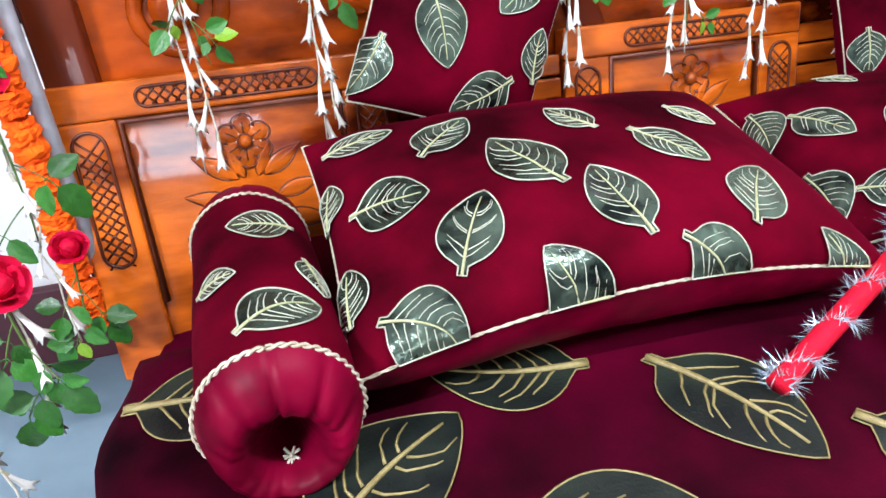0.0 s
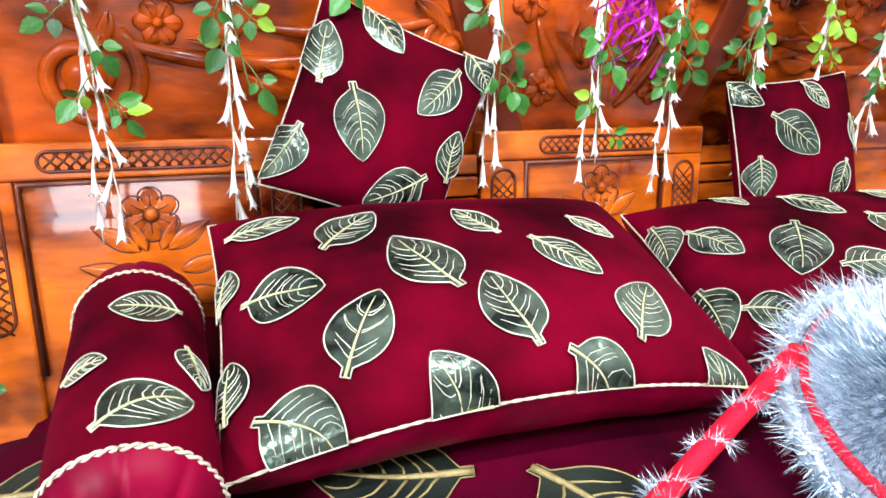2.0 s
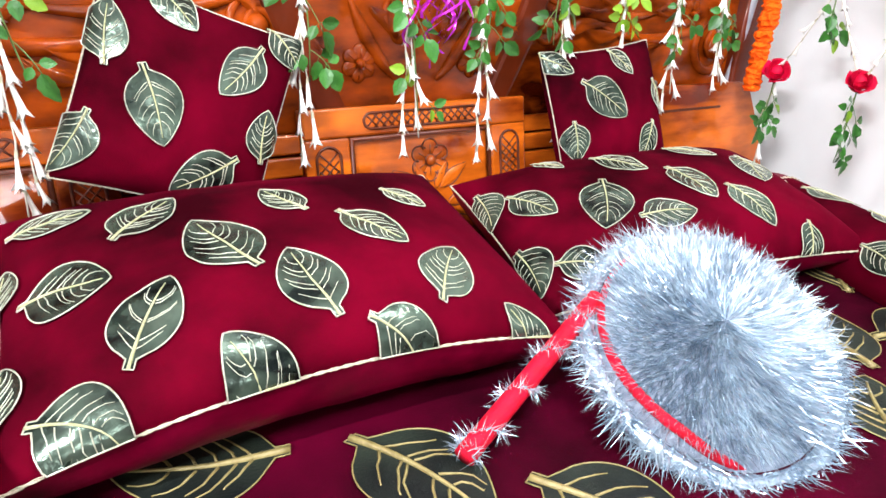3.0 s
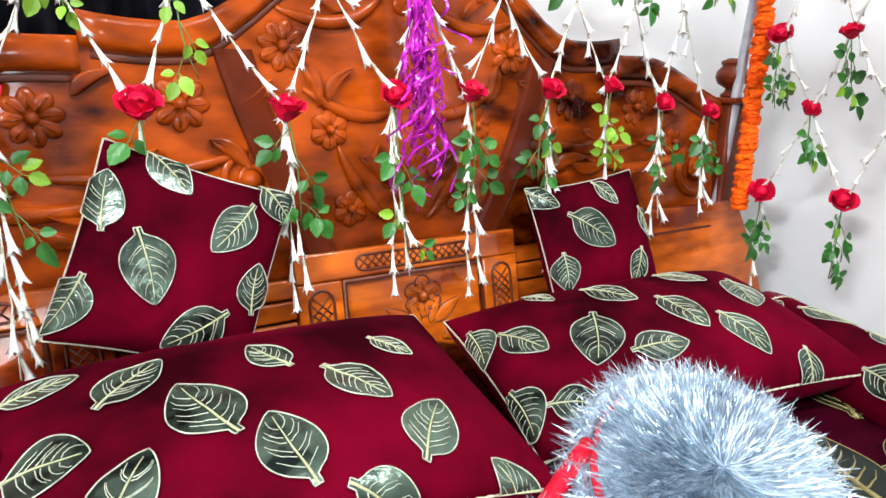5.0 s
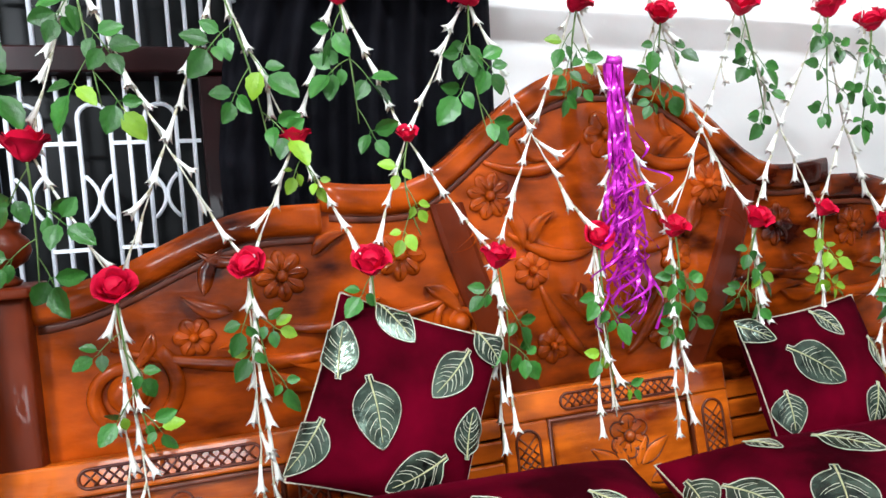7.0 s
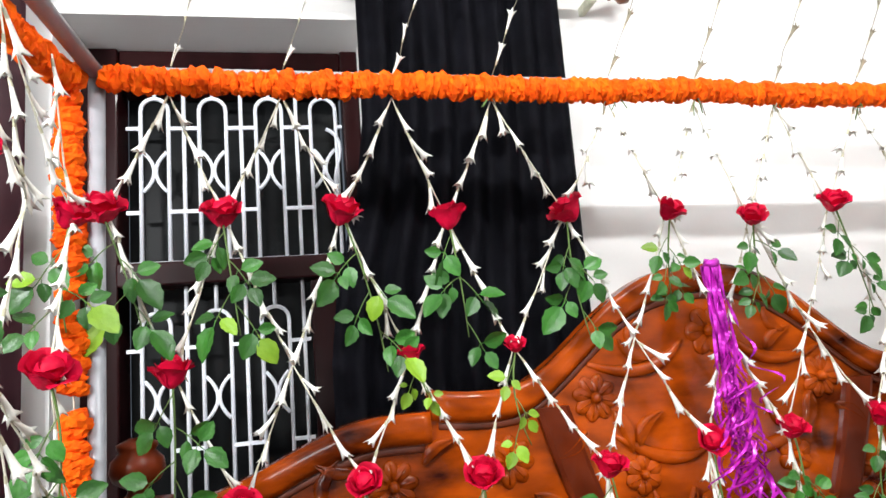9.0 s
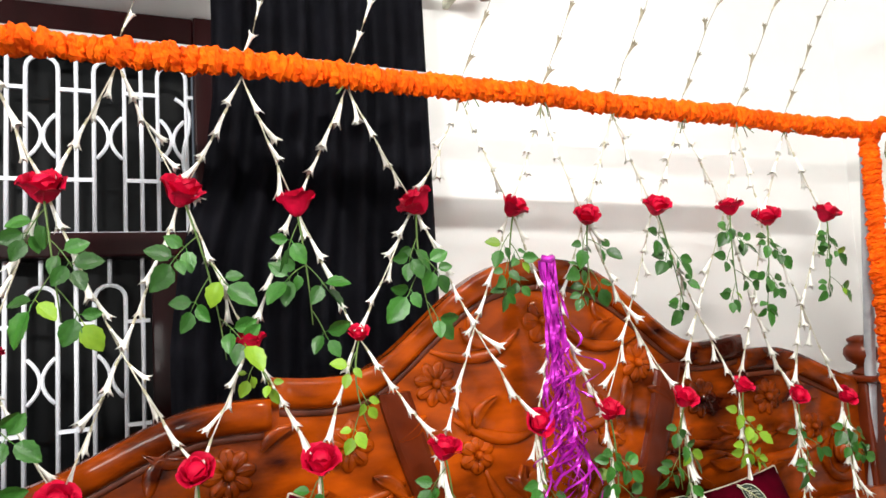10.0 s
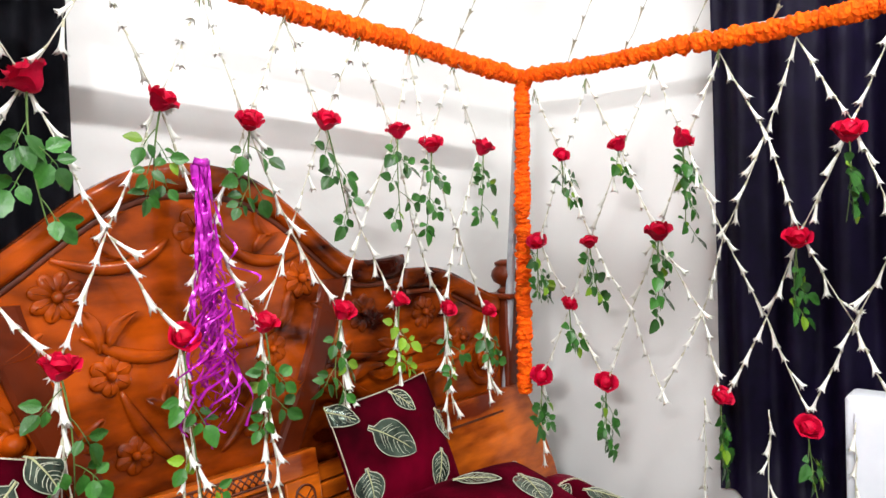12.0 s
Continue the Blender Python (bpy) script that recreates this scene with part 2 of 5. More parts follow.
for nm, b in (("jamb", (WX0, -0.375, -0.03, 0.06, WZ0, WZ1)), ("jamb", (0.112, WX1, -0.030, 0.06, WZ0, WZ1)), ("head_rail", (-0.375, 0.112, -0.02, 0.06, 1.995, WZ1)),
              ("mid_rail", (-0.375, 0.112, -0.05, 0.05, 1.550, 1.600)), ("lower_stile", (0.020, 0.111, -0.025, 0.05, WZ0, 1.549)), ("window_sill", (-0.375, 0.020, -0.05, 0.05, WZ0, 1.08))):
    part(nm, boxed(*b, bevel=0.004), WOOD_DARK, win, "", False)
part("pane", boxed(-0.375, 0.108, 0.061, 0.068, 1.0, 2.0), GLASS_DARK, win, "dark glass pane at night", False)


def grille(x0, x1, z0, z1, pitch, top_arch):
    """White flat-bar grille: arched pairs of bars, plain bars between, cross bars and small bow pairs."""
    y = -0.012
    r = 0.0048
    bars = []
    x = x0
    while x < x1 - 0.02:
        a, b = x, min(x + pitch * 0.47, x1)
        pts = [(a, y, z0), (a, y, top_arch - 0.02)]
        pts += [((a + b) / 2 - math.cos(k * math.pi / 8) * (b - a) / 2, y, top_arch - 0.02 + math.sin(k * math.pi / 8) * 0.028) for k in range(1, 8)]
        pts += [(b, y, top_arch - 0.02), (b, y, z0)]
        part("arched_bar", tube(bmesh.new(), pts, r, 6), WHITE_PAINT, win)
        mid = (b + x + pitch) / 2
        if mid < x1:
            part("upright_bar", tube(bmesh.new(), [(mid, y, z0), (mid, y, z1)], r, 6), WHITE_PAINT, win)
        part("upright_bar", tube(bmesh.new(), [((a + b) / 2, y, top_arch + 0.008), ((a + b) / 2, y, z1)], r, 6), WHITE_PAINT, win)
        c = (a + b) / 2
        zc = z0 + (top_arch - z0) * 0.56
        for s in (-1, 1):
            part("bow", tube(bmesh.new(), bez((c + s * (b - a) * 0.42, y, zc - 0.045), (c - s * (b - a) * 0.36, y, zc), (c + s * (b - a) * 0.42, y, zc + 0.045), 8), r * 0.9, 6), WHITE_PAINT, win)
        x += pitch
    part("cross_bar", boxed(x0 - 0.03, x1 + 0.015, y - 0.004, y + 0.003, z0 - 0.004, z0 + 0.004), WHITE_PAINT, win, "", False)
    for z in (z0 + (top_arch - z0) * 0.31, z0 + (top_arch - z0) * 0.83):
        gap0, x = x0 - 0.03, x0
        while x < x1 - 0.02:
            part("cross_bar", boxed(gap0, x, y - 0.004, y + 0.003, z - 0.004, z + 0.004), WHITE_PAINT, win, "", False)
            gap0 = x + pitch * 0.47
            x += pitch
        if gap0 < x1:
            part("cross_bar", boxed(gap0, x1 + 0.012, y - 0.004, y + 0.003, z - 0.004, z + 0.004), WHITE_PAINT, win, "", False)


grille(-0.332, 0.097, 1.601, 1.994, 0.123, 1.966)
part("curled_bar", tube(bmesh.new(), bez((0.072, -0.012, 1.90), (0.118, -0.012, 1.88), (0.094, -0.012, 1.81), 8) + bez((0.094, -0.012, 1.81), (0.075, -0.012, 1.74), (0.105, -0.012, 1.70), 8)[1:], 0.0045, 6), WHITE_PAINT, win)
grille(-0.334, 0.004, 1.080, 1.548, 0.123, 1.486)


def curtain(name, p0, p1, z0, z1, folds, depth, mat, label, seed, flare=0.0, spread=0.0):
    """A hanging cloth with uneven folds between two points of the plan."""
    rnd = random.Random(seed)
    p0, p1 = Vector((*p0, 0)), Vector((*p1, 0))
    d = (p1 - p0)
    nrm = Vector((-d.y, d.x, 0)).normalized()
    cols, rows = folds * 10, 12
    ph = [rnd.uniform(-0.5, 0.5) for _ in range(folds + 2)]
    am = [rnd.uniform(0.6, 1.25) for _ in range(folds + 2)]
    bm = bmesh.new()
    grid = []
    for j in range(rows + 1):
        h = j / rows
        row = []
        for i in range(cols + 1):
            s = i / cols
            k = s * folds
            ki = int(min(k, folds - 1))
            f = k - ki
            a = am[ki] * (1 - f) + am[ki + 1] * f
            w = math.sin(2 * math.pi * (k + 0.12 * math.sin(3 * h + ph[ki]))) * depth * a * (0.65 + 0.35 * h)
            g = max(0.0, min(1.0, (h - 0.18) / 0.22))
            s2 = s * (1 + flare * h) - spread * g * g * (3 - 2 * g) * (1 - s)
            p = p0 + d * s2 + nrm * w
            row.append(bm.verts.new((p.x, p.y, z1 + (z0 - z1) * h)))
        grid.append(row)
    for j in range(rows):
        for i in range(cols):
            bm.faces.new((grid[j][i], grid[j][i + 1], grid[j + 1][i + 1], grid[j + 1][i]))
    bmesh.ops.solidify(bm, geom=bm.faces[:], thickness=0.003)
    return tagged(link_mesh(name, bm, mat), label, "curtain")


curtain("curtain", (0.138, BACK - 0.06), (0.578, BACK - 0.06), 0.25, 2.16, 7, 0.024, BLACK_CURTAIN, "black pleated curtain hanging beside the window", 3, 0.05, 0.19)
curtain("curtain", (-1.26, BACK - 0.06), (-0.475, BACK - 0.06), 0.95, 2.16, 8, 0.024, MAROON_PAINT, "dark maroon pleated curtain beside the window", 12)
rod = thing("curtain_rod", "brown curtain rod with turned end knob and gold ring", "curtain rod", (0, 0, 0))
part("pole", tube(bmesh.new(), [(-1.28, BACK - 0.06, 2.135), (0.70, BACK - 0.06, 2.135)], 0.011, 12), BRASS, rod)
part("finial", lathe(bmesh.new(), [(0.008, 0), (0.02, 0.008), (0.014, 0.02), (0.026, 0.035), (0.024, 0.05), (0.01, 0.062)], 16, pose(0.70, BACK - 0.06, 2.135, 0, 90, 0)), BRASS, rod)
part("bracket", boxed(0.655, 0.67, BACK - 0.07, BACK, 2.105, 2.125, 0.003), CREAM, rod, "pale yellow bracket")
for i in range(7):
    x = 0.20 + i * 0.062
    part("ring", tube(bmesh.new(), [(x, BACK - 0.06 + 0.017 * math.cos(k * math.pi / 6), 2.135 + 0.017 * math.sin(k * math.pi / 6)) for k in range(12)], 0.003, 6, True), WHITE_PAINT, rod, "steel ring")
for wx, y0, y1 in ((RIGHT - 0.10, -0.5, 0.56), (LEFT + 0.1, 0.3, 1.12)):
    side_rod = thing("curtain_rod", "brown curtain rod on the side wall", "curtain rod", (wx, 0, 2.405 if wx > 0 else 2.105))
    part("pole", tube(bmesh.new(), [(0, y0, 0), (0, y1, 0)], 0.011, 12), BRASS, side_rod)
    for yy in (y0 + 0.03, y1 - 0.03):
        part("bracket", boxed(min(0, math.copysign(0.1, wx)), max(0, math.copysign(0.1, wx)), yy - 0.008, yy + 0.008, -0.03, -0.012, 0.002), BRASS, side_rod)
curtain("curtain", (RIGHT - 0.10, 0.472), (RIGHT - 0.10, -0.42), 0.66, 2.4, 8, 0.03, PURPLE_CURTAIN, "dark violet pleated curtain on the side wall", 8)
curtain("curtain", (LEFT + 0.1, 0.36), (LEFT + 0.1, 1.06), 0.2, 2.1, 8, 0.03, MAROON_PAINT, "dark maroon pleated curtain on the side wall", 5)

# ---- the bed ----
CX = 0.74
HB = 1.0
bed = thing("bed", "orange-varnished wooden double bed with carved headboard", "bed", (0, 0, 0))


def top_of(u):
    """Height of the headboard's top edge at u from its middle."""
    u = abs(u)
    if u < 0.53:
        f = 0.5 + 0.5 * math.cos(math.pi * min(1.0, (u / 0.40) ** 1.25))
        return 1.298 + 0.198 * f ** 0.92 + 0.010 * max(0.0, (u - 0.42) / 0.11) ** 2
    if u < 0.60:
        return 1.272
    f = (u - 0.60) / 0.36
    return 1.272 - 0.105 * (0.5 - 0.5 * math.cos(math.pi * min(1.0, f)))


us = [i * 0.02 for i in range(-49, 47)] + [-0.5301, 0.5301, -0.5299, 0.5299]
us = sorted(set(us))
bm = bmesh.new()
cols = [[bm.verts.new((CX + u, y, z)) for y, z in ((HB, 0.5), (HB, 0.8), (HB, 1.05), (HB, top_of(u)), (HB + 0.035, top_of(u)), (HB + 0.035, 0.5))] for u in us]
for a, b in zip(cols, cols[1:]):
    for k in range(6):
        bm.faces.new((a[k], a[(k + 1) % 6], b[(k + 1) % 6], b[k]))
bmesh.ops.recalc_face_normals(bm, faces=bm.faces[:])
part("headboard", bm, WOOD, bed, "carved board with arched crown", False)


def moulding(ua, ub, drop, width, proud, n=30):
    """A raised band that follows the top edge."""
    bm = bmesh.new()
    pts = [ua + (ub - ua) * i / n for i in range(n + 1)]
    prof = [(drop, 0.004), (drop, -proud * 0.7), (drop + width * 0.25, -proud), (drop + width * 0.75, -proud), (drop + width, -proud * 0.6), (drop + width, 0.004)]
    rows = [[bm.verts.new((CX + u, HB + y, top_of(u) - d)) for d, y in prof] for u in pts]
    for a, b in zip(rows, rows[1:]):
        for k in range(len(prof)):
            bm.faces.new((a[k], a[(k + 1) % len(prof)], b[(k + 1) % len(prof)], b[k]))
    bm.faces.new(rows[0])
    bm.faces.new(rows[-1][::-1])
    bmesh.ops.recalc_face_normals(bm, faces=bm.faces[:])
    return bm


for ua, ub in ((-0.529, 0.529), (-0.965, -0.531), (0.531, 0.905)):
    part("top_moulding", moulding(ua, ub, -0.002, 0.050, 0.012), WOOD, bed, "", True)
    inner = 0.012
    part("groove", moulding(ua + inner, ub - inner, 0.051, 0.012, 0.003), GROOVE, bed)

for s in (-1, 1):
    # slanting flat stile between the middle field and each wing
    pts = [(0.315 - 0.135 * t + 0.012 * math.sin(t * math.pi), 1.262 - 0.352 * t) for t in (i / 10 for i in range(11))]
    bm = bmesh.new()
    rows = [[bm.verts.new((CX + s * (u + d), HB + y, z)) for d, y in ((-0.032, 0.002), (-0.030, -0.010), (-0.022, -0.013), (0.022, -0.013), (0.030, -0.010), (0.032, 0.002))] for u, z in pts]
    for a, b in zip(rows, rows[1:]):
        for k in range(5):
            bm.faces.new((a[k], a[k + 1], b[k + 1], b[k]))
    bm.faces.new(rows[0])
    bm.faces.new(rows[-1][::-1])
    bmesh.ops.recalc_face_normals(bm, faces=bm.faces[:])
    part("stile", bm, WOOD_BAND_SHADE, bed, "darker slanting band", False)
    # end post with a turned knob; their shade is painted by dark wood
    px = CX + (0.945 if s > 0 else -0.992)
    part("post", boxed(px - 0.035, px + 0.035, HB - 0.03, HB + 0.05, 0.0, 1.165, 0.008), WOOD_BAND_SHADE, bed)
    part("post_cap", boxed(px - 0.045, px + 0.045, HB - 0.05, HB + 0.05, 1.165, 1.18, 0.004), WOOD_BAND_SHADE, bed)
    part("finial", lathe(bmesh.new(), [(0.022, 0), (0.026, 0.006), (0.016, 0.014), (0.014, 0.022), (0.034, 0.034), (0.041, 0.05), (0.038, 0.066), (0.026, 0.078), (0.030, 0.084), (0.030, 0.09), (0.012, 0.098)], 20, pose(px, HB, 1.18)), WOOD_BAND_SHADE, bed, "turned knob")


def carved_flower(x, z, r, y=HB, petals=6, turn=0.2):
    bm = bmesh.new()
    for k in range(petals):
        a = turn + 2 * math.pi * k / petals
        blob(bm, (x + math.cos(a) * r * 0.58, y - 0.002, z + math.sin(a) * r * 0.58), r * 0.46, 0.0055, r * (2.5 / petals), -a, 12, 6)
        tube(bm, [(x + math.cos(a) * r * 0.3, y - 0.0085, z + math.sin(a) * r * 0.3), (x + math.cos(a) * r * 0.85, y - 0.0065, z + math.sin(a) * r * 0.85)], r * 0.035, 4)
    blob(bm, (x, y - 0.008, z), r * 0.24, 0.011, r * 0.24, 0, 12, 6)
    return part("carved_flower", bm, WOOD, bed)


def carved_leaf(x, z, length, ang, y=HB, fat=0.34):
    bm = bmesh.new()
    n = 8
    rows = []
    for i in range(n + 1):
        s = i / n
        w = fat * length * math.sin(math.pi * min(1, s ** 0.75)) ** 0.9 * 0.5 + 0.0008
        bend = 0.12 * length * math.sin(s * math.pi)
        row = []
        for q, h in ((-1, 0.002), (-0.55, -0.014), (0, -0.005), (0.55, -0.014), (1, 0.002)):
            lx, lz = s * length, q * w + bend
            row.append(bm.verts.new((x + lx * math.cos(ang) - lz * math.sin(ang), y + h, z + lx * math.sin(ang) + lz * math.cos(ang))))
        rows.append(row)
    for a, b in zip(rows, rows[1:]):
        for k in range(4):
            bm.faces.new((a[k], a[k + 1], b[k + 1], b[k]))
    bmesh.ops.recalc_face_normals(bm, faces=bm.faces[:])
    return part("carved_leaf", bm, WOOD, bed)


def scroll(x, z, r, turns, s, y=HB):
    n = 40
    pts = []
    for i in range(n + 1):
        a = i / n * turns * 2 * math.pi
        rr = r * (1 - 0.75 * i / n)
        pts.append((x + s * rr * math.cos(a + 2.2), y - 0.002 - 0.006 * i / n, z + rr * math.sin(a + 2.2)))
    bm = tube(bmesh.new(), pts, lambda t: r * (0.17 - 0.05 * t), 8, flat=0.7)
    blob(bm, (x, y - 0.004, z), r * 0.42, 0.024, r * 0.42, 0, 16, 10)
    return part("carved_scroll", bm, WOOD, bed)


for s in (-1, 1):
    for du, z, r in ((0.232, 1.27, 0.042), (0.40, 1.178, 0.044), (0.155, 1.13, 0.036), (0.60, 1.160, 0.042), (0.12, 0.985, 0.034), (0.74, 1.075, 0.032)):
        carved_flower(CX + s * du, z, r, HB, 8 if r > 0.04 else 6, 0.3 + du)
    for du, z, ln, ang in ((0.20, 1.245, 0.08, -1.9), (0.255, 1.215, 0.07, -0.6), (0.16, 1.18, 0.075, 2.3), (0.12, 1.33, 0.07, 0.6), (0.16, 1.36, 0.06, 2.2),
                           (0.10, 1.08, 0.07, -2.3), (0.17, 1.06, 0.06, -0.5), (0.05, 1.03, 0.07, 1.4), (0.19, 1.01, 0.06, 0.9), (0.36, 1.12, 0.09, -2.4), (0.44, 1.11, 0.08, -0.6),
                           (0.52, 1.10, 0.10, -2.9), (0.62, 1.08, 0.09, -0.3), (0.68, 1.11, 0.08, 0.4), (0.55, 1.19, 0.07, 2.6), (0.66, 1.19, 0.07, 0.3), (0.50, 1.03, 0.10, 3.0),
                           (0.36, 1.03, 0.10, 0.2), (0.60, 1.02, 0.11, -2.7), (0.80, 1.09, 0.07, -1.0), (0.42, 0.98, 0.08, 2.5), (0.56, 0.97, 0.08, 0.5), (0.72, 1.14, 0.08, 2.0)):
        carved_leaf(CX + s * du, z, ln, ang if s > 0 else math.pi - ang)
    scroll(CX + s * 0.84, 1.0, 0.075, 1.4, s)
    scroll(CX + s * 0.30, 1.05, 0.045, 1.3, -s)
    # long stems
    for p0, p1, p2 in (((0.20, 1.20), (0.10, 1.13), (0.03, 1.16)), ((0.30, 1.10), (0.45, 1.05), (0.62, 1.075)), ((0.45, 1.05), (0.62, 0.98), (0.86, 1.07)), ((0.14, 1.10), (0.10, 1.0), (0.04, 0.95)), ((0.24, 1.33), (0.12, 1.28), (0.05, 1.36))):
        pts = bez((CX + s * p0[0], HB - 0.002, p0[1]), (CX + s * p1[0], HB - 0.004, p1[1]), (CX + s * p2[0], HB - 0.002, p2[1]), 14)
        part("carved_stem", tube(bmesh.new(), pts, lambda t: 0.004 + 0.009 * math.sin(math.pi * t), 8, flat=0.8), WOOD, bed)
carved_flower(CX + 0.006, 1.372, 0.046, HB, 6, 0)
carved_flower(CX - 0.03, 1.05, 0.036, HB, 5, 0.4)

# leaning backrest panels: local x across, z up the slope, -y towards the room
LEAN = Matrix.Translation((0, 0.965, 0.915)) @ Matrix.Rotation(radians(-11), 4, "X")


def lattice(x0, x1, z0, z1, parent):
    """A sunk strip with round ends, filled with crossing raised lines."""
    bm = bmesh.new()
    r = min(x1 - x0, z1 - z0) / 2
    pts = []
    if x1 - x0 > z1 - z0:
        for c, a0 in ((x1 - r, -90), (x0 + r, 90)):
            pts += [(c + r * math.cos(radians(a0 + k * 18)), -0.001, (z0 + z1) / 2 + r * math.sin(radians(a0 + k * 18))) for k in range(11)]
    else:
        for c, a0 in ((z1 - r, 0), (z0 + r, 180)):
            pts += [((x0 + x1) / 2 + r * math.cos(radians(a0 + k * 18)), -0.001, c + r * math.sin(radians(a0 + k * 18))) for k in range(11)]
    tube(bm, pts, 0.0026, 6, True)
    bmesh.ops.transform(bm, matrix=LEAN, verts=bm.verts[:])
    part("lattice_border", bm, GROOVE, parent)
    step = 0.016
    bm = bmesh.new()
    long = max(x1 - x0, z1 - z0)
    n = int(long / step)
    for i in range(1, n):
        for s in (-1, 1):
            if x1 - x0 > z1 - z0:
                c = x0 + i * step
                if x0 + r * 0.6 < c < x1 - r * 0.6:
                    tube(bm, [(c - s * r * 0.8, -0.001, z0 + r * 0.2), (c + s * r * 0.8, -0.001, z1 - r * 0.2)], 0.0016, 4)
            else:
                c = z0 + i * step
                if z0 + r * 0.6 < c < z1 - r * 0.6:
                    tube(bm, [(x0 + r * 0.2, -0.001, c - s * r * 0.8), (x1 - r * 0.2, -0.001, c + s * r * 0.8)], 0.0016, 4)
    bmesh.ops.transform(bm, matrix=LEAN, verts=bm.verts[:])
    part("lattice", bm, GROOVE, parent, "crossing carved lines")


def backrest(x0, x1, flower=True):
    w = x1 - x0
    pan = part("backrest", boxed(x0 + 0.05, x1 - 0.05, 0.012, 0.03, -0.46, -0.03, m=LEAN), WOOD_X, bed, "leaning panel with carved flower", False)
    for nm, b in (("top_rail", (x0, x1, 0, 0.035, -0.052, 0.0)), ("side_rail", (x0, x0 + 0.085, 0, 0.035, -0.46, -0.0525)), ("side_rail", (x1 - 0.085, x1, 0, 0.035, -0.36, -0.0525))):
        part(nm, boxed(*b, bevel=0.004, m=LEAN), WOOD_X, pan, "", False)
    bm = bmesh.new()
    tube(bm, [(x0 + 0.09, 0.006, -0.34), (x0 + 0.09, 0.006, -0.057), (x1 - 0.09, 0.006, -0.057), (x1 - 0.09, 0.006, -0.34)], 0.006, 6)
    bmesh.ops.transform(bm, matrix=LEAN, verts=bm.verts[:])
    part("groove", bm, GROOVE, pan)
    c = (x0 + x1) / 2
    lattice(c - w * 0.26, c + w * 0.26, -0.040, -0.012, pan)
    lattice(x0 + 0.02, x0 + 0.065, -0.27, -0.066, pan)
    lattice(x1 - 0.065, x1 - 0.02, -0.27, -0.066, pan)
    return pan


panels = [backrest(-0.292, 0.205), backrest(0.497, 0.974)]


def spray(c, pan):
    """The flower with spreading leaves carved on a panel."""
    def put(bm, nm, mat=WOOD_X):
        bmesh.ops.transform(bm, matrix=LEAN, verts=bm.verts[:])
        part(nm, bm, mat, pan)
    y = 0.012
    bm = bmesh.new()
    r, fz = 0.042, -0.110
    for k in range(6):
        a = 0.5 + k * math.pi / 3
        blob(bm, (c + math.cos(a) * r * 0.60, y + 0.002, fz + math.sin(a) * r * 0.60), r * 0.42, 0.0040, r * 0.36, -a, 12, 6)
    blob(bm, (c, y - 0.004, fz), r * 0.25, 0.009, r * 0.25)
    put(bm, "carved_flower")
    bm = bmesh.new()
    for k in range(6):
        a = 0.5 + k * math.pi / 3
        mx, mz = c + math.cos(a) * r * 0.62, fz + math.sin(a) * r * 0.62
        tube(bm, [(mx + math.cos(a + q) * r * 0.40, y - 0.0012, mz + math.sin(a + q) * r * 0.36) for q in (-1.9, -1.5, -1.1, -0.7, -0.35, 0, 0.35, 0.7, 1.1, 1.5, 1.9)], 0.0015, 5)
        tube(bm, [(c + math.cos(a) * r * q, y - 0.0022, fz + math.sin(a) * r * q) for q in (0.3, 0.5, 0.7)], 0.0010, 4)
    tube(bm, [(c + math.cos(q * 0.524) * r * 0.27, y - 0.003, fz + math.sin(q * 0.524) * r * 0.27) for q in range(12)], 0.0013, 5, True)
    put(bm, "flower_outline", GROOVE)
    for dx, dz, ln, ang in ((-0.02, -0.165, 0.075, 2.55), (0.02, -0.165, 0.075, 0.6), (-0.01, -0.165, 0.055, 2.0), (0.01, -0.165, 0.055, 1.1), (-0.035, -0.20, 0.07, 2.9), (0.035, -0.20, 0.07, 0.25),
                            (-0.03, -0.235, 0.085, 3.3), (0.03, -0.235, 0.085, -0.2), (-0.02, -0.27, 0.08, 3.7), (0.02, -0.27, 0.08, -0.6)):
        bm = bmesh.new()
        edge = []
        rows = []
        for i in range(9):
            s = i / 8
            w = 0.36 * ln * math.sin(math.pi * s ** 0.8) * 0.5 + 0.0005
            row = []
            for q, h in ((-1, 0.001), (-0.5, -0.0042), (0, -0.0015), (0.5, -0.0042), (1, 0.001)):
                lx, lz = s * ln, q * w
                row.append(bm.verts.new((c + dx + lx * math.cos(ang) - lz * math.sin(ang), y + h, dz + lx * math.sin(ang) + lz * math.cos(ang))))
            rows.append(row)
        for a, b in zip(rows, rows[1:]):
            for k in range(4):
                bm.faces.new((a[k], a[k + 1], b[k + 1], b[k]))
        edge = [r_[0].co.copy() for r_ in rows] + [r_[4].co.copy() for r_ in rows[::-1]]
        bmesh.ops.recalc_face_normals(bm, faces=bm.faces[:])
        put(bm, "carved_leaf")
        put(tube(bmesh.new(), edge, 0.0019, 5, True), "leaf_outline", GROOVE)


for p, c in zip(panels, (-0.037, 0.75)):
    spray(c, p)
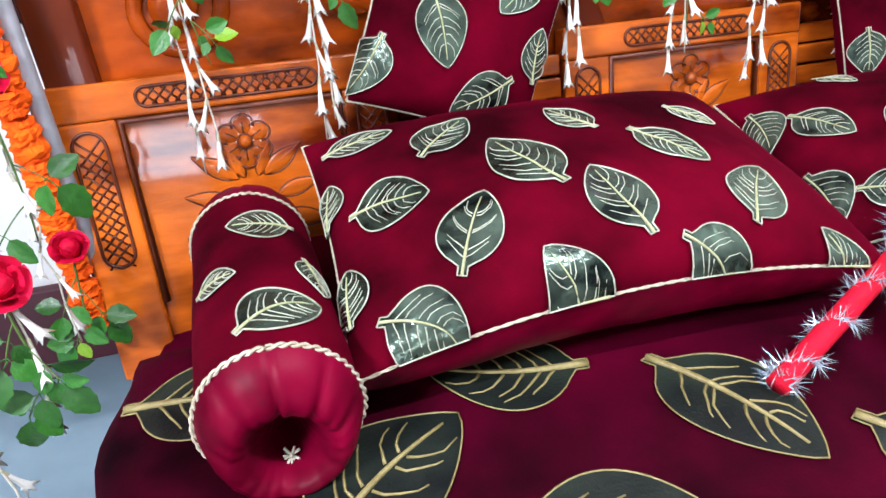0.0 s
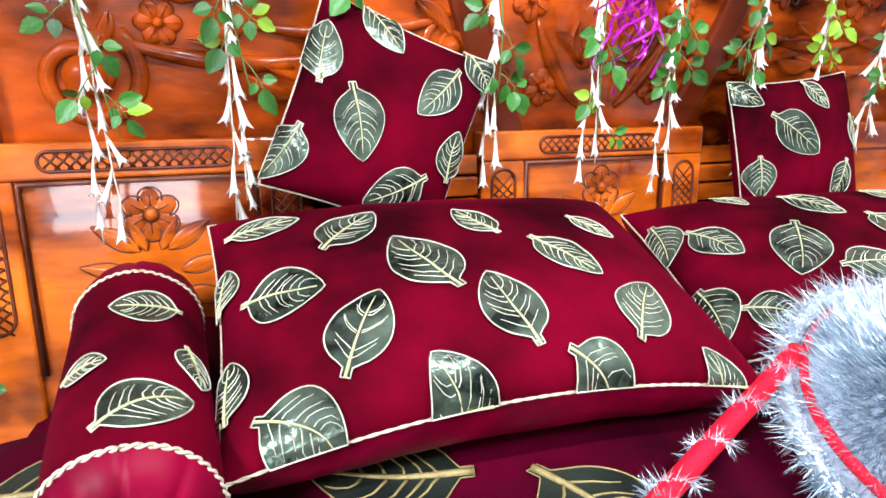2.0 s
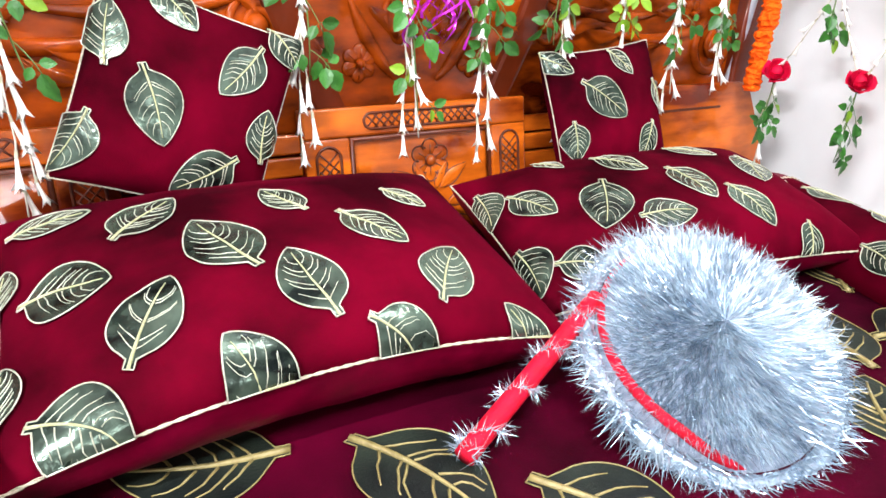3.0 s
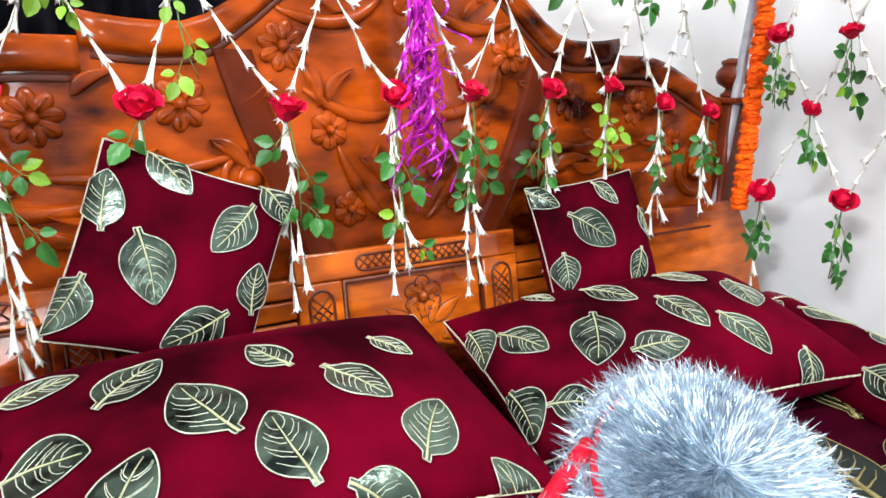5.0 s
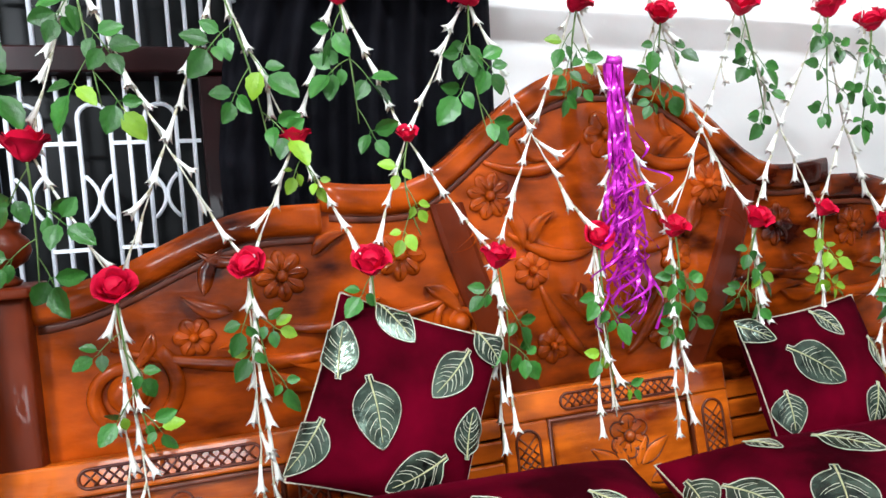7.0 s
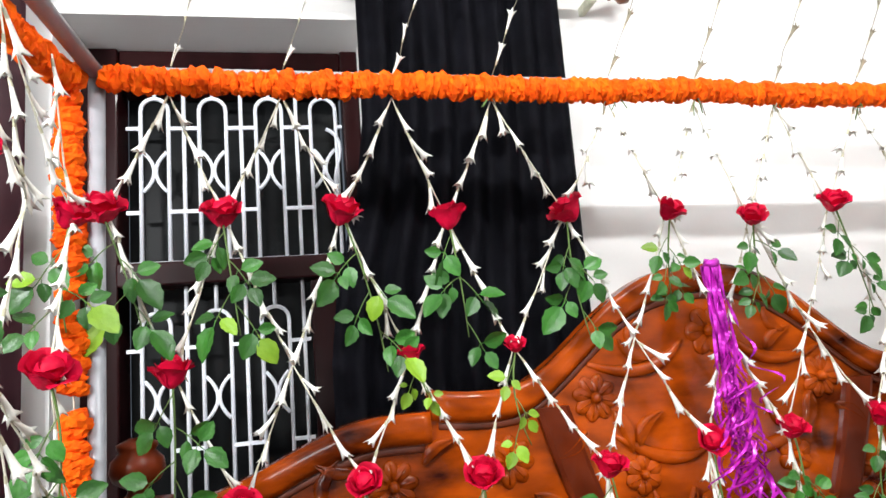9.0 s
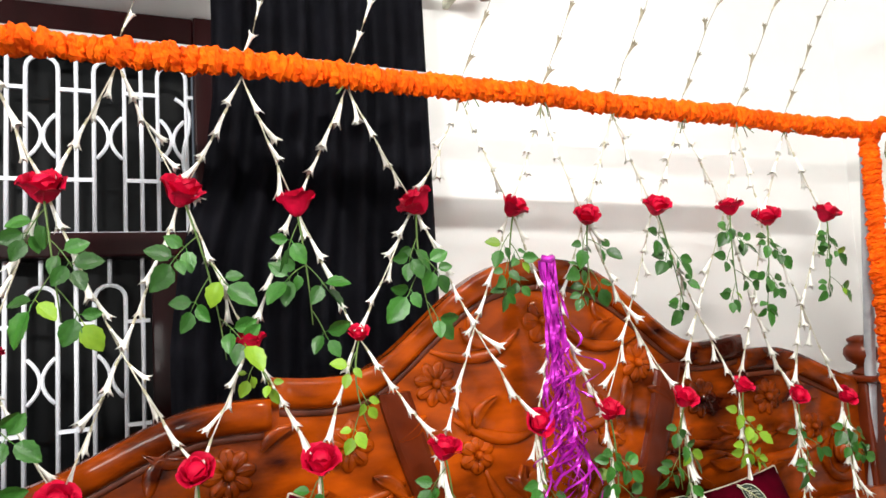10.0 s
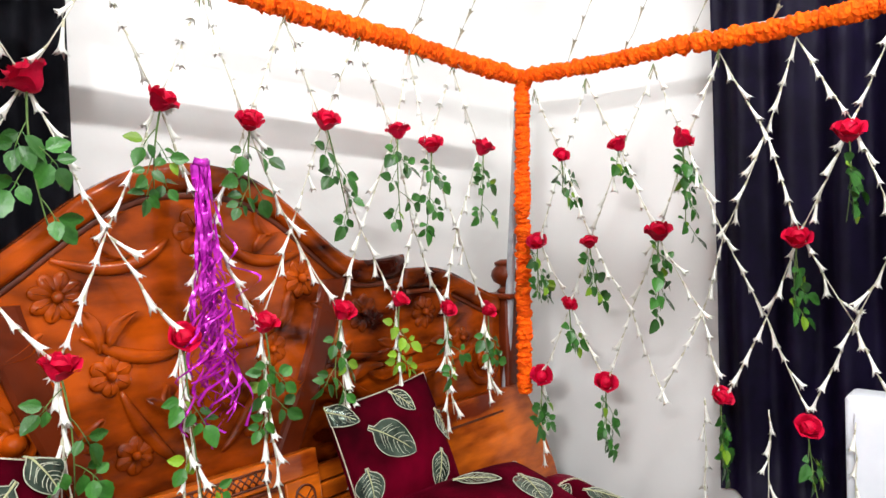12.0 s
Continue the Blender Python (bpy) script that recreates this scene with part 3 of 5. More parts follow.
# the far end panel: a plain board with a slanting, rounded outer end
bm = slab(bmesh.new(), [(1.275, -0.36), (1.275, 0.0), (1.675, 0.0), (1.705, -0.006), (1.722, -0.025), (1.764, -0.124), (1.795, -0.248), (1.815, -0.36)], 0.0, 0.036)
bmesh.ops.bevel(bm, geom=[e for e in bm.edges if abs(e.verts[0].co.y) < 1e-6 and abs(e.verts[1].co.y) < 1e-6 and len({round(f.normal.y, 1) for f in e.link_faces}) > 1], offset=0.004, segments=2, affect="EDGES", profile=0.5)
bmesh.ops.transform(bm, matrix=LEAN, verts=bm.verts[:])
end_panel = part("backrest", bm, WOOD_X, bed, "plain leaning end panel with slanting side", False)
part("groove", boxed(1.29, 1.60, -0.0015, 0.002, -0.062, -0.056, m=LEAN), GROOVE, end_panel, "", False)
# stepped rail between the panels, side rails and foot
for x0, x1 in ((0.206, 0.496), (0.975, 1.274)):
    for k in range(4):
        z = -0.04 - k * 0.038
        part("slat", boxed(x0, x1, 0.012 - 0.002 * k, 0.034, z - 0.034, z, 0.004, m=LEAN), WOOD_X, bed, "", False)
    part("lower_board", boxed(x0, x1, 0.02, 0.034, -0.36, -0.195, m=LEAN), WOOD_X, bed, "", False)
for s in (-1, 1):
    x = CX + s * 0.975
    part("side_rail", boxed(x - 0.02, x + 0.02, -1.02, 0.955, 0.22, 0.42, 0.006), WOOD, bed, "", False)
part("base_board", boxed(CX - 0.95, CX + 0.95, -1.0, 0.90, 0.26, 0.30), WOOD, bed, "", False)
part("footboard", boxed(CX - 1.0, CX + 1.0, -1.08, -1.03, 0.0, 0.55, 0.008), WOOD, bed, "", False)

# ---- mattress, sheet and the low table beside the bed ----
matt = thing("mattress", "thick mattress under the maroon sheet", "mattress", (0, 0, 0))
part("core", boxed(CX - 0.945, CX + 0.945, -1.0, 0.70, 0.30, 0.64, 0.03), SHEET, matt)


def sheet_z(x, y):
    """Height of the cloth; behind the bolster it sinks into the gap before the headboard."""
    f = max(0.0, min(1.0, (y - 0.66) / 0.10)) * max(0.0, min(1.0, (-0.085 - x) / 0.05))
    return 0.652 - 0.13 * f * f * (3 - 2 * f) + 0.006 * noise.noise(Vector((x * 4, y * 4, 1))) + 0.002 * noise.noise(Vector((x * 13, y * 11, 4)))


def sheet_mesh():
    """The cloth over the mattress: a soft top that rolls over the long edges and falls to the rails."""
    bm = bmesh.new()
    prof = [(-0.985, 0.30), (-0.978, 0.45), (-0.972, 0.57), (-0.965, 0.625), (-0.945, 0.647), (-0.90, 0.652)]
    prof += [(-0.9 + 1.8 * i / 60, 0.652) for i in range(1, 60)]
    prof += [(-x, z) for x, z in reversed(prof[:6])]
    rows = []
    for j in range(61):
        y = 0.90 - 1.915 * j / 60
        row = []
        for x, z in prof:
            p = Vector((CX + x, y, z))
            if z < 0.63:
                p.x += math.copysign(0.012, x) * math.sin(y * 23 + z * 3)
                p.z = min(z, sheet_z(CX + math.copysign(0.945, x), y) - 0.012 - 0.4 * (0.625 - z))
            else:
                p.z += sheet_z(p.x, y) - 0.652
            row.append(bm.verts.new(p))
        rows.append(row)
    for a, b in zip(rows, rows[1:]):
        for k in range(len(prof) - 1):
            bm.faces.new((a[k], a[k + 1], b[k + 1], b[k]))
    bmesh.ops.recalc_face_normals(bm, faces=bm.faces[:])
    return bm


sheet = tagged(link_mesh("bed_sheet", sheet_mesh(), SHEET), "maroon bed sheet printed with large dark leaves", "bed sheet")


crnd0 = random.Random(77)


def leaf_on(parent, place, x0, y0, x1, y1, mat, edge_mat, vein_mat, lift, fat=0.70, name="leaf_motif", pairs=6, edge=0.0009, bend=0.07, stroke=1.0):
    """A leaf motif laid on a cloth. place(x, y, lift) gives the point of the cloth; (x0, y0) is the stalk, (x1, y1) the tip."""
    d = Vector((x1 - x0, y1 - y0))
    ln = d.length
    if ln < 0.01:
        return
    ex = d / ln
    ey = Vector((-ex.y, ex.x))

    def at(s, q, up):
        w = 0.5 * fat * ln * (math.sin(math.pi * max(0.0, min(1.0, (s - 0.1) / 0.9)) ** 0.72) ** 0.75) if 0.1 < s < 1 else 0.0
        w = max(w, 0.045 * ln if s <= 0.14 else 0.0)
        b = bend * ln * math.sin(math.pi * s)
        p = Vector((x0, y0)) + ex * (s * ln) + ey * (q * w + b)
        return place(p.x, p.y, up)

    n = 26
    bm = bmesh.new()
    rows = [[bm.verts.new(at(i / n, q / 6, lift)) for q in range(-6, 7)] for i in range(n + 1)]
    for a, b in zip(rows, rows[1:]):
        for k in range(12):
            bm.faces.new((a[k], a[k + 1], b[k + 1], b[k]))
    leaf = part(name, bm, mat, parent)
    ring = [at(i / 24, -1, lift + edge * 0.6) for i in range(25)] + [at(i / 24, 1, lift + edge * 0.6) for i in range(24, -1, -1)]
    part("outline", tube(bmesh.new(), ring, edge, 5, True), edge_mat, leaf)
    bm = bmesh.new()
    tube(bm, [at(i / 12 * 0.9, 0, lift + edge * 0.5) for i in range(13)], lambda t: edge * stroke * (2.0 - 1.3 * t), 6)
    part("midrib", bm, MIDRIB if vein_mat is CREAM else vein_mat, leaf)
    bm = bmesh.new()
    for k in range(pairs):
        s0 = 0.18 + 0.62 * (k + crnd0.uniform(-0.4, 0.4)) / pairs
        for sg in (-1, 1):
            tube(bm, [at(s0 + 0.09 * f + 0.12 * f * f + crnd0.uniform(-0.012, 0.012), sg * (0.08 + 0.70 * f), lift + edge * 0.3) for f in (0, 0.25, 0.5, 0.75, crnd0.uniform(0.8, 1.05))], lambda t: edge * stroke * (0.85 - 0.45 * t), 4)
    part("vein", bm, vein_mat, leaf)
    return leaf


SHEET_LEAVES = [(0.362, 0.450, 0.440, 0.268), (-0.032, 0.318, 0.135, 0.440), (-0.205, 0.565, -0.03, 0.525), (0.297, 0.464, 0.120, 0.520), (0.506, 0.305, 0.60, 0.13),
                (0.11, 0.285, 0.33, 0.165), (1.085, 0.245, 1.175, 0.415), (0.93, 0.12, 1.05, 0.24), (1.17, 0.29, 1.38, 0.20), (1.30, 0.40, 1.47, 0.52), (1.48, 0.28, 1.60, 0.10),
                (0.78, 0.02, 0.94, -0.08), (0.32, 0.06, 0.18, -0.10), (-0.12, 0.14, -0.05, -0.05), (0.62, -0.15, 0.45, -0.28), (1.10, -0.02, 1.22, -0.20)]
for x0, y0, x1, y1 in SHEET_LEAVES:
    leaf_on(sheet, lambda x, y, up: Vector((x, y, sheet_z(x, y) + up)), x0, y0, x1, y1, LEAF_PRINT, GOLD, GOLD, 0.0022, 0.66, "printed_leaf", 5, 0.0010, 0.06, 2.4)

table = thing("side_table", "low dark table with pale blue top beside the bed", "table", (-0.62, 0.93, 0))
part("top", boxed(-0.32, 0.29, -0.22, 0.235, 0.30, 0.33, 0.006), GREY_TOP, table, "pale blue-grey top")
part("back_panel", boxed(-0.32, 0.29, 0.236, 0.262, 0.0, 0.50, 0.004), MAROON_PAINT, table, "dark maroon panel")
for sx in (-0.29, 0.26):
    for sy in (-0.19, 0.2):
        part("leg", boxed(sx - 0.02, sx + 0.02, sy - 0.02, sy + 0.02, 0, 0.30, 0.003), WOOD_DARK, table)
chest = thing("cabinet", "white painted cabinet standing beside the dark curtain", "cabinet", (1.80, -0.02, 0))
part("body", boxed(-0.045, 0.05, -0.40, 0.175, 0, 0.985, 0.01), WHITE_PAINT, chest)
part("door", boxed(-0.06, -0.046, -0.38, 0.155, 0.06, 0.955, 0.004), WHITE_PAINT, chest)

# ---- pillows, cushions and bolster ----


def puff(u, v):
    return max(0.0, (1 - abs(u) ** 2.6) * (1 - abs(v) ** 2.6)) ** 0.5


def soft_place(m, a, b, height, seed, dent=0.004, arch=0.0):
    """The upper cloth of a stuffed cushion: metres across to a point in the world."""
    def place(x, y, up=0.0):
        u, v = max(-1.0, min(1.0, x / a)), max(-1.0, min(1.0, y / b))
        px = a * u * (1 - 0.035 * (1 - v * v))
        py = b * v * (1 - 0.05 * (1 - u * u))
        px += math.copysign(up * 1.6 * abs(u) ** 6, u)
        py += math.copysign(up * 1.6 * abs(v) ** 6, v)
        k = puff(u, v) ** (0.62 if height < 0 else 1.0)
        z = height * k + dent * k * noise.noise(Vector((x * 14, y * 14, seed))) + 0.4 * dent * k * noise.noise(Vector((x * 40, y * 40, seed)))
        return m @ Vector((px, py, z + up + arch * (1 - u * u) * ((1 - v) / 2) ** 2))
    return place


def cushion(name, label, category, m, a, b, top, bottom, leaves, seed, cord=0.0023, band=0.0, fat=0.63, arch=0.0):
    ob = thing(name, label, category, m.translation)
    base = Matrix.Translation(-Vector(m.translation)) @ m
    place = soft_place(base, a, b, top, seed, 0.004, arch)
    under = soft_place(base, a, b, -bottom, seed + 5, 0.006, arch)
    n = 60
    lin = [math.sin((i / n - 0.5) * math.pi) for i in range(n + 1)]
    for nm, fn, mat in (("front_cover", place, VELVET), ("back_cover", under, SATIN if band else VELVET)):
        bm = bmesh.new()
        g = [[bm.verts.new(fn(a * lin[i], b * lin[j])) for i in range(n + 1)] for j in range(n + 1)]
        for j in range(n):
            for i in range(n):
                q = (g[j][i], g[j][i + 1], g[j + 1][i + 1], g[j + 1][i])
                bm.faces.new(q if fn is place else q[::-1])
        part(nm, bm, mat, ob, "crimson satin underside" if mat is SATIN else "")
    ring = []
    for k in range(40):
        ring.append((lin_(k / 40), -1))
    for k in range(40):
        ring.append((1, lin_(k / 40)))
    for k in range(40):
        ring.append((-lin_(k / 40), 1))
    for k in range(40):
        ring.append((-1, -lin_(k / 40)))
    bm = bmesh.new()
    pts = [place(a * u, b * v) for u, v in ring]
    # twisted cord: two strands round one line
    fine = []
    for i in range(len(pts)):
        p, q = pts[i], pts[(i + 1) % len(pts)]
        fine += [p.lerp(q, f / 3) for f in range(3)]
    for ph in (0, math.pi):
        tube(bm, [p + Vector((math.cos(i * 1.1 + ph), math.sin(i * 1.1 + ph) * 0.5, math.sin(i * 1.1 + ph))) * cord * 0.5 for i, p in enumerate(fine)], cord * 0.62, 5, True)
    part("piping", bm, CORD, ob, "twisted cream cord")
    for x0, y0, x1, y1, *own in leaves:
        leaf_on(ob, place, x0, y0, x1, y1, LEAF_SATIN, CREAM, CREAM, 0.0026, own[0] if own else fat, bend=0.03)
    return ob


def lin_(f):
    return -1 + 2 * f


PILLOW_A = [(-0.191, 0.030, -0.110, 0.111), (-0.052, -0.092, -0.101, 0.035), (-0.195, -0.174, -0.143, -0.074), (0.008, -0.185, -0.015, -0.071), (0.131, -0.186, 0.194, -0.100), (0.075, 0.006, 0.135, -0.086),
            (0.039, 0.021, 0.000, 0.101), (0.167, 0.073, 0.214, 0.015), (-0.297, 0.133, -0.204, 0.129), (-0.288, -0.020, -0.198, -0.040, 0.95), (-0.313, 0.000, -0.300, 0.066), (-0.306, -0.165, -0.302, -0.092),
            (-0.280, -0.179, -0.196, -0.228, 0.66), (-0.050, -0.262, -0.109, -0.173), (0.038, -0.191, 0.118, -0.250), (0.270, -0.255, 0.215, -0.190)]
PILLOW_B = [(-0.295, 0.060, -0.247, -0.030), (-0.132, 0.021, -0.200, -0.107), (0.016, 0.034, 0.037, -0.089), (0.086, -0.052, 0.108, -0.163), (-0.096, 0.118, -0.026, 0.032), (-0.191, 0.162, -0.163, 0.099), (0.086, 0.133, 0.169, 0.067),
            (0.231, 0.074, 0.188, -0.047), (-0.324, 0.112, -0.334, 0.020), (-0.329, -0.061, -0.329, -0.164), (-0.297, -0.128, -0.221, -0.169), (0.188, -0.157, 0.160, -0.225), (-0.133, -0.102, -0.025, -0.112)]
CUSHION_A = [(-0.071, 0.034, -0.018, -0.069), (0.081, 0.114, 0.036, 0.027), (0.084, -0.056, 0.005, -0.127), (-0.112, 0.017, -0.123, 0.103), (-0.117, -0.045, -0.140, -0.135), (0.120, -0.053, 0.111, 0.027), (-0.085, 0.150, -0.012, 0.104), (0.085, 0.150, 0.145, 0.100)]
CUSHION_B = [(-0.089, 0.086, 0.006, -0.001), (-0.165, 0.148, -0.100, 0.105), (-0.122, 0.010, -0.127, -0.070), (0.085, -0.021, 0.040, -0.098), (0.010, 0.141, 0.048, 0.084), (0.114, 0.066, 0.138, -0.016)]
cushion("pillow", "maroon velvet pillow with satin leaves and cream piping", "pillow", pose(0.352, 0.645, 0.768, 0, 0, -1.5) @ pose(0, 0, 0, 12), 0.315, 0.217, 0.083, 0.118, PILLOW_A, 1, band=0.03, arch=0.042)
cushion("pillow", "maroon velvet pillow with satin leaves, under the tinsel fan", "pillow", pose(1.064, 0.654, 0.743, 0, 0, -9.7) @ pose(0, 0, 0, 11.6, -2.7), 0.335, 0.195, 0.084, 0.085, PILLOW_B, 2, band=0.03, arch=0.018)
cushion("cushion", "maroon velvet square cushion tilted against the carved headboard", "cushion", pose(0.295, 0.885, 0.924, 77, 0, 0) @ pose(0.004, 0.0275, 0, 0, 0, -22), 0.139, 0.145, 0.048, 0.045, CUSHION_A, 3, 0.0024)
cushion("cushion", "maroon velvet square cushion leaning behind the far pillow", "cushion", pose(1.13, 0.885, 0.90, 70, 0, 0) @ pose(0, -0.027, 0, 0, 0, 5), 0.148, 0.148, 0.045, 0.045, CUSHION_B, 4, 0.0024)

BR, B0, B1 = 0.075, -0.20, 0.135


def bolster_place(x, y, up=0.0):
    """x round the roll in metres from the top, y along it."""
    a = x / BR
    w = BR + 0.002 * noise.noise(Vector((x * 20, y * 12, 2))) + up
    f = (y - B0) / (B1 - B0)
    return Vector((math.sin(a) * w - 0.014 * f, y, math.cos(a) * w))


def bolster(label, m, leaves):
    """A stuffed roll with gathered ends, its near end towards -y."""
    bol = thing("bolster", label, "bolster")
    bol.matrix_basis = m
    bm = bmesh.new()
    rows = [[bm.verts.new(bolster_place(2 * math.pi * BR * k / 40, B0 + (B1 - B0) * j / 16)) for k in range(40)] for j in range(17)]
    for a, b in zip(rows, rows[1:]):
        for k in range(40):
            bm.faces.new((a[k], a[(k + 1) % 40], b[(k + 1) % 40], b[k]))
    part("cover", bm, VELVET, bol)
    for yy, sg in ((B0, -1), (B1, 1)):
        bm = bmesh.new()
        rows = []
        for j in range(13):
            f = j / 12
            row = []
            for k in range(112):
                a = 2 * math.pi * k / 112
                r = BR * (1 - f) + 0.004 * f + 0.011 * math.sin(math.pi * min(1.0, f * 1.8)) * max(0.0, -math.sin(a) + 0.15)
                out = 0.034 * math.sin(math.pi * min(1, f * 1.2)) ** 0.8 - 0.064 * max(0.0, f - 0.45) / 0.55
                crease = 0.0
                for a0, wide, deep in ((1.58, 0.05, 0.007), (0.85, 0.10, 0.004), (2.3, 0.12, 0.004), (3.1, 0.10, 0.003), (0.15, 0.12, 0.004), (4.5, 0.22, 0.004)):
                    da = (a - a0 + math.pi) % (2 * math.pi) - math.pi
                    crease -= deep * math.exp(-(da / (wide * (0.6 + f))) ** 2) * math.sin(math.pi * min(1.0, 0.15 + f)) ** 0.8
                crease += 0.0016 * math.sin(a * 19 + 2 * math.sin(a * 3)) * f
                if sg > 0:
                    # the far end is stuffed fuller and rounder
                    r, out = BR * max(0.05, 1 - f ** 2.6) ** 0.5, 0.085 * f ** 0.8
                row.append(bm.verts.new((math.cos(a) * r - (0.014 if sg > 0 else 0), yy + sg * (out + crease), math.sin(a) * r - (0.058 * f ** 1.5 if sg < 0 else 0))))
            rows.append(row)
        for a, b in zip(rows, rows[1:]):
            for k in range(112):
                bm.faces.new((a[k], a[(k + 1) % 112], b[(k + 1) % 112], b[k]))
        bm.faces.new(rows[-1])
        bmesh.ops.recalc_face_normals(bm, faces=bm.faces[:])
        end = part("end_cover", bm, SATIN, bol, "gathered crimson satin")
        bm = bmesh.new()
        for ph in (0, math.pi):
            tube(bm, [bolster_place(2 * math.pi * BR * k / 160, yy + 0.0015 * math.sin(k * 0.9 + ph), 0.0018 * math.cos(k * 0.9 + ph)) for k in range(160)], 0.0016, 5, True)
        part("piping", bm, CORD, bol, "twisted cream cord")
    rnd = random.Random(4)
    bm = bmesh.new()
    for k in range(44):
        v = Vector((rnd.uniform(-1, 1), rnd.uniform(-1.2, 0.2), rnd.uniform(-1, 1))).normalized()
        o = Vector((0, B0 + 0.006, -0.058))
        tube(bm, [o, o + v * 0.010], 0.0013, 4)
    part("tassel", bm, THREAD, bol, "small white tassel")
    for lf in leaves:
        leaf_on(bol, bolster_place, *lf[:4], LEAF_SATIN, CREAM, CREAM, 0.0016, lf[4] if len(lf) > 4 else 0.74)


bolster("maroon velvet bolster with gathered crimson satin end", pose(-0.035, 0.62, 0.727), ((-0.025, -0.166, 0.061, -0.123), (0.055, 0.046, -0.022, 0.052, 0.95), (-0.069, -0.054, -0.017, -0.063), (0.059, -0.023, 0.074, -0.089)))
bolster("maroon velvet bolster lying askew beyond the far pillow", pose(1.432, 0.50, 0.692, 0, 0, -20) @ Matrix.Diagonal((1, 1.25, 1, 1)), ((-0.015, 0.085, 0.03, 0.00), (0.01, -0.03, 0.02, -0.12), (-0.075, -0.09, -0.09, -0.17), (-0.07, 0.10, -0.02, 0.12)))

# ---- the tinsel fan ----
FC = Vector((0.815, 0.335, 0.728))
fan = thing("hand_fan", "silver tinsel hand fan with red wrapped handle", "hand fan", FC)
nz = Vector((-0.0155, -0.0555, 0.1384)).normalized()
nx = (Vector((0.253, -0.245, -0.07)) - nz * Vector((0.253, -0.245, -0.07)).dot(nz)).normalized()
ny = nz.cross(nx)
FM = Matrix((nx, ny, nz)).transposed()
rnd = random.Random(11)


def fan_pt(a, r, h):
    return FM @ Vector((0.152 * r * math.cos(a) + 0.004, 0.180 * r * math.sin(a), h))


def strand(bm, p, q, w):
    d = (q - p)
    s = d.cross(Vector((rnd.uniform(-1, 1), rnd.uniform(-1, 1), rnd.uniform(-1, 1)))).normalized() * w
    bm.faces.new((bm.verts.new(p - s), bm.verts.new(p + s), bm.verts.new(q)))


bm = bmesh.new()
rings = [[bm.verts.new(fan_pt(2 * math.pi * k / 40, r, 0.05 * (1 - r * r) ** 0.5 - 0.01)) for k in range(40)] for r in (1.0, 0.93, 0.8, 0.6, 0.4, 0.2, 0.05)]
for a, b in zip(rings, rings[1:]):
    for k in range(40):
        bm.faces.new((a[k], a[(k + 1) % 40], b[(k + 1) % 40], b[k]))
bm.faces.new(rings[-1])
part("pad", bm, TINSEL_BASE, fan)
bm = bmesh.new()
for k in range(10500):
    # strands lie outward from the middle, in loose tufts
    a, r = rnd.uniform(0, 2 * math.pi), rnd.uniform(0.0, 1.0) ** 0.6
    p = fan_pt(a, r * 0.93, 0.052 * (1 - r * r * 0.9) ** 0.5 - 0.012)
    tuft = 0.5 + 0.9 * abs(noise.noise(Vector((p.x * 30, p.y * 30, 3.0))))
    out = fan_pt(a + rnd.gauss(0, 0.16), 1.0, 0) * (0.19 * rnd.uniform(0.5, 1.0)) + nz * (rnd.uniform(0.003, 0.024) * tuft) + Vector((rnd.gauss(0, 0.005), rnd.gauss(0, 0.005), rnd.gauss(0, 0.004)))
    strand(bm, p, p + out, rnd.uniform(0.0006, 0.0016))
tagged(part("tinsel", bm, TINSEL, fan, "silver tinsel strands", False), kind="stuff")
bm = bmesh.new()
for k in range(6000):
    a = rnd.uniform(0, 2 * math.pi)
    p = fan_pt(a, 1.08 + rnd.uniform(-0.06, 0.07), rnd.uniform(-0.022, 0.004))
    v = Vector((rnd.gauss(0, 1), rnd.gauss(0, 1), rnd.gauss(0, 1))).normalized() * 0.022 + fan_pt(a, 1.0, 0) * 0.09
    strand(bm, p, p + v * rnd.uniform(0.5, 1.2), rnd.uniform(0.0006, 0.0013))
tagged(part("fringe", bm, TINSEL, fan, "bristling silver tinsel edge", False), kind="stuff")
part("edge_ring", tube(bmesh.new(), [fan_pt(2 * math.pi * k / 48, 1.08, -0.012) for k in range(48)], 0.012, 6, True), TINSEL, fan)
part("red_band", tube(bmesh.new(), [fan_pt(2 * math.pi * k / 48, 0.955, 0.014 - 0.016 * max(0.0, min(1.0, 0.35 + fan_pt(2 * math.pi * k / 48, 1, 0).y / 0.12)) - 0.030 * max(0.0, min(1.0, 0.4 + 1.6 * math.cos(2 * math.pi * k / 48)))) for k in range(48)], 0.0068, 8, True), RED_WRAP, fan, "red felt cord")
h0, h1 = fan_pt(math.pi * 0.985, 1.02, -0.005), Vector((0.452, 0.352, 0.668)) - FC
hand = part("handle", tube(bmesh.new(), [h0.lerp(h1, i / 10) for i in range(11)], 0.0125, 12), RED_WRAP, fan, "red wrapped stick")
bm = bmesh.new()
hd = (h1 - h0).normalized()
s1 = hd.cross(Vector((0, 0, 1))).normalized()
s2 = hd.cross(s1)
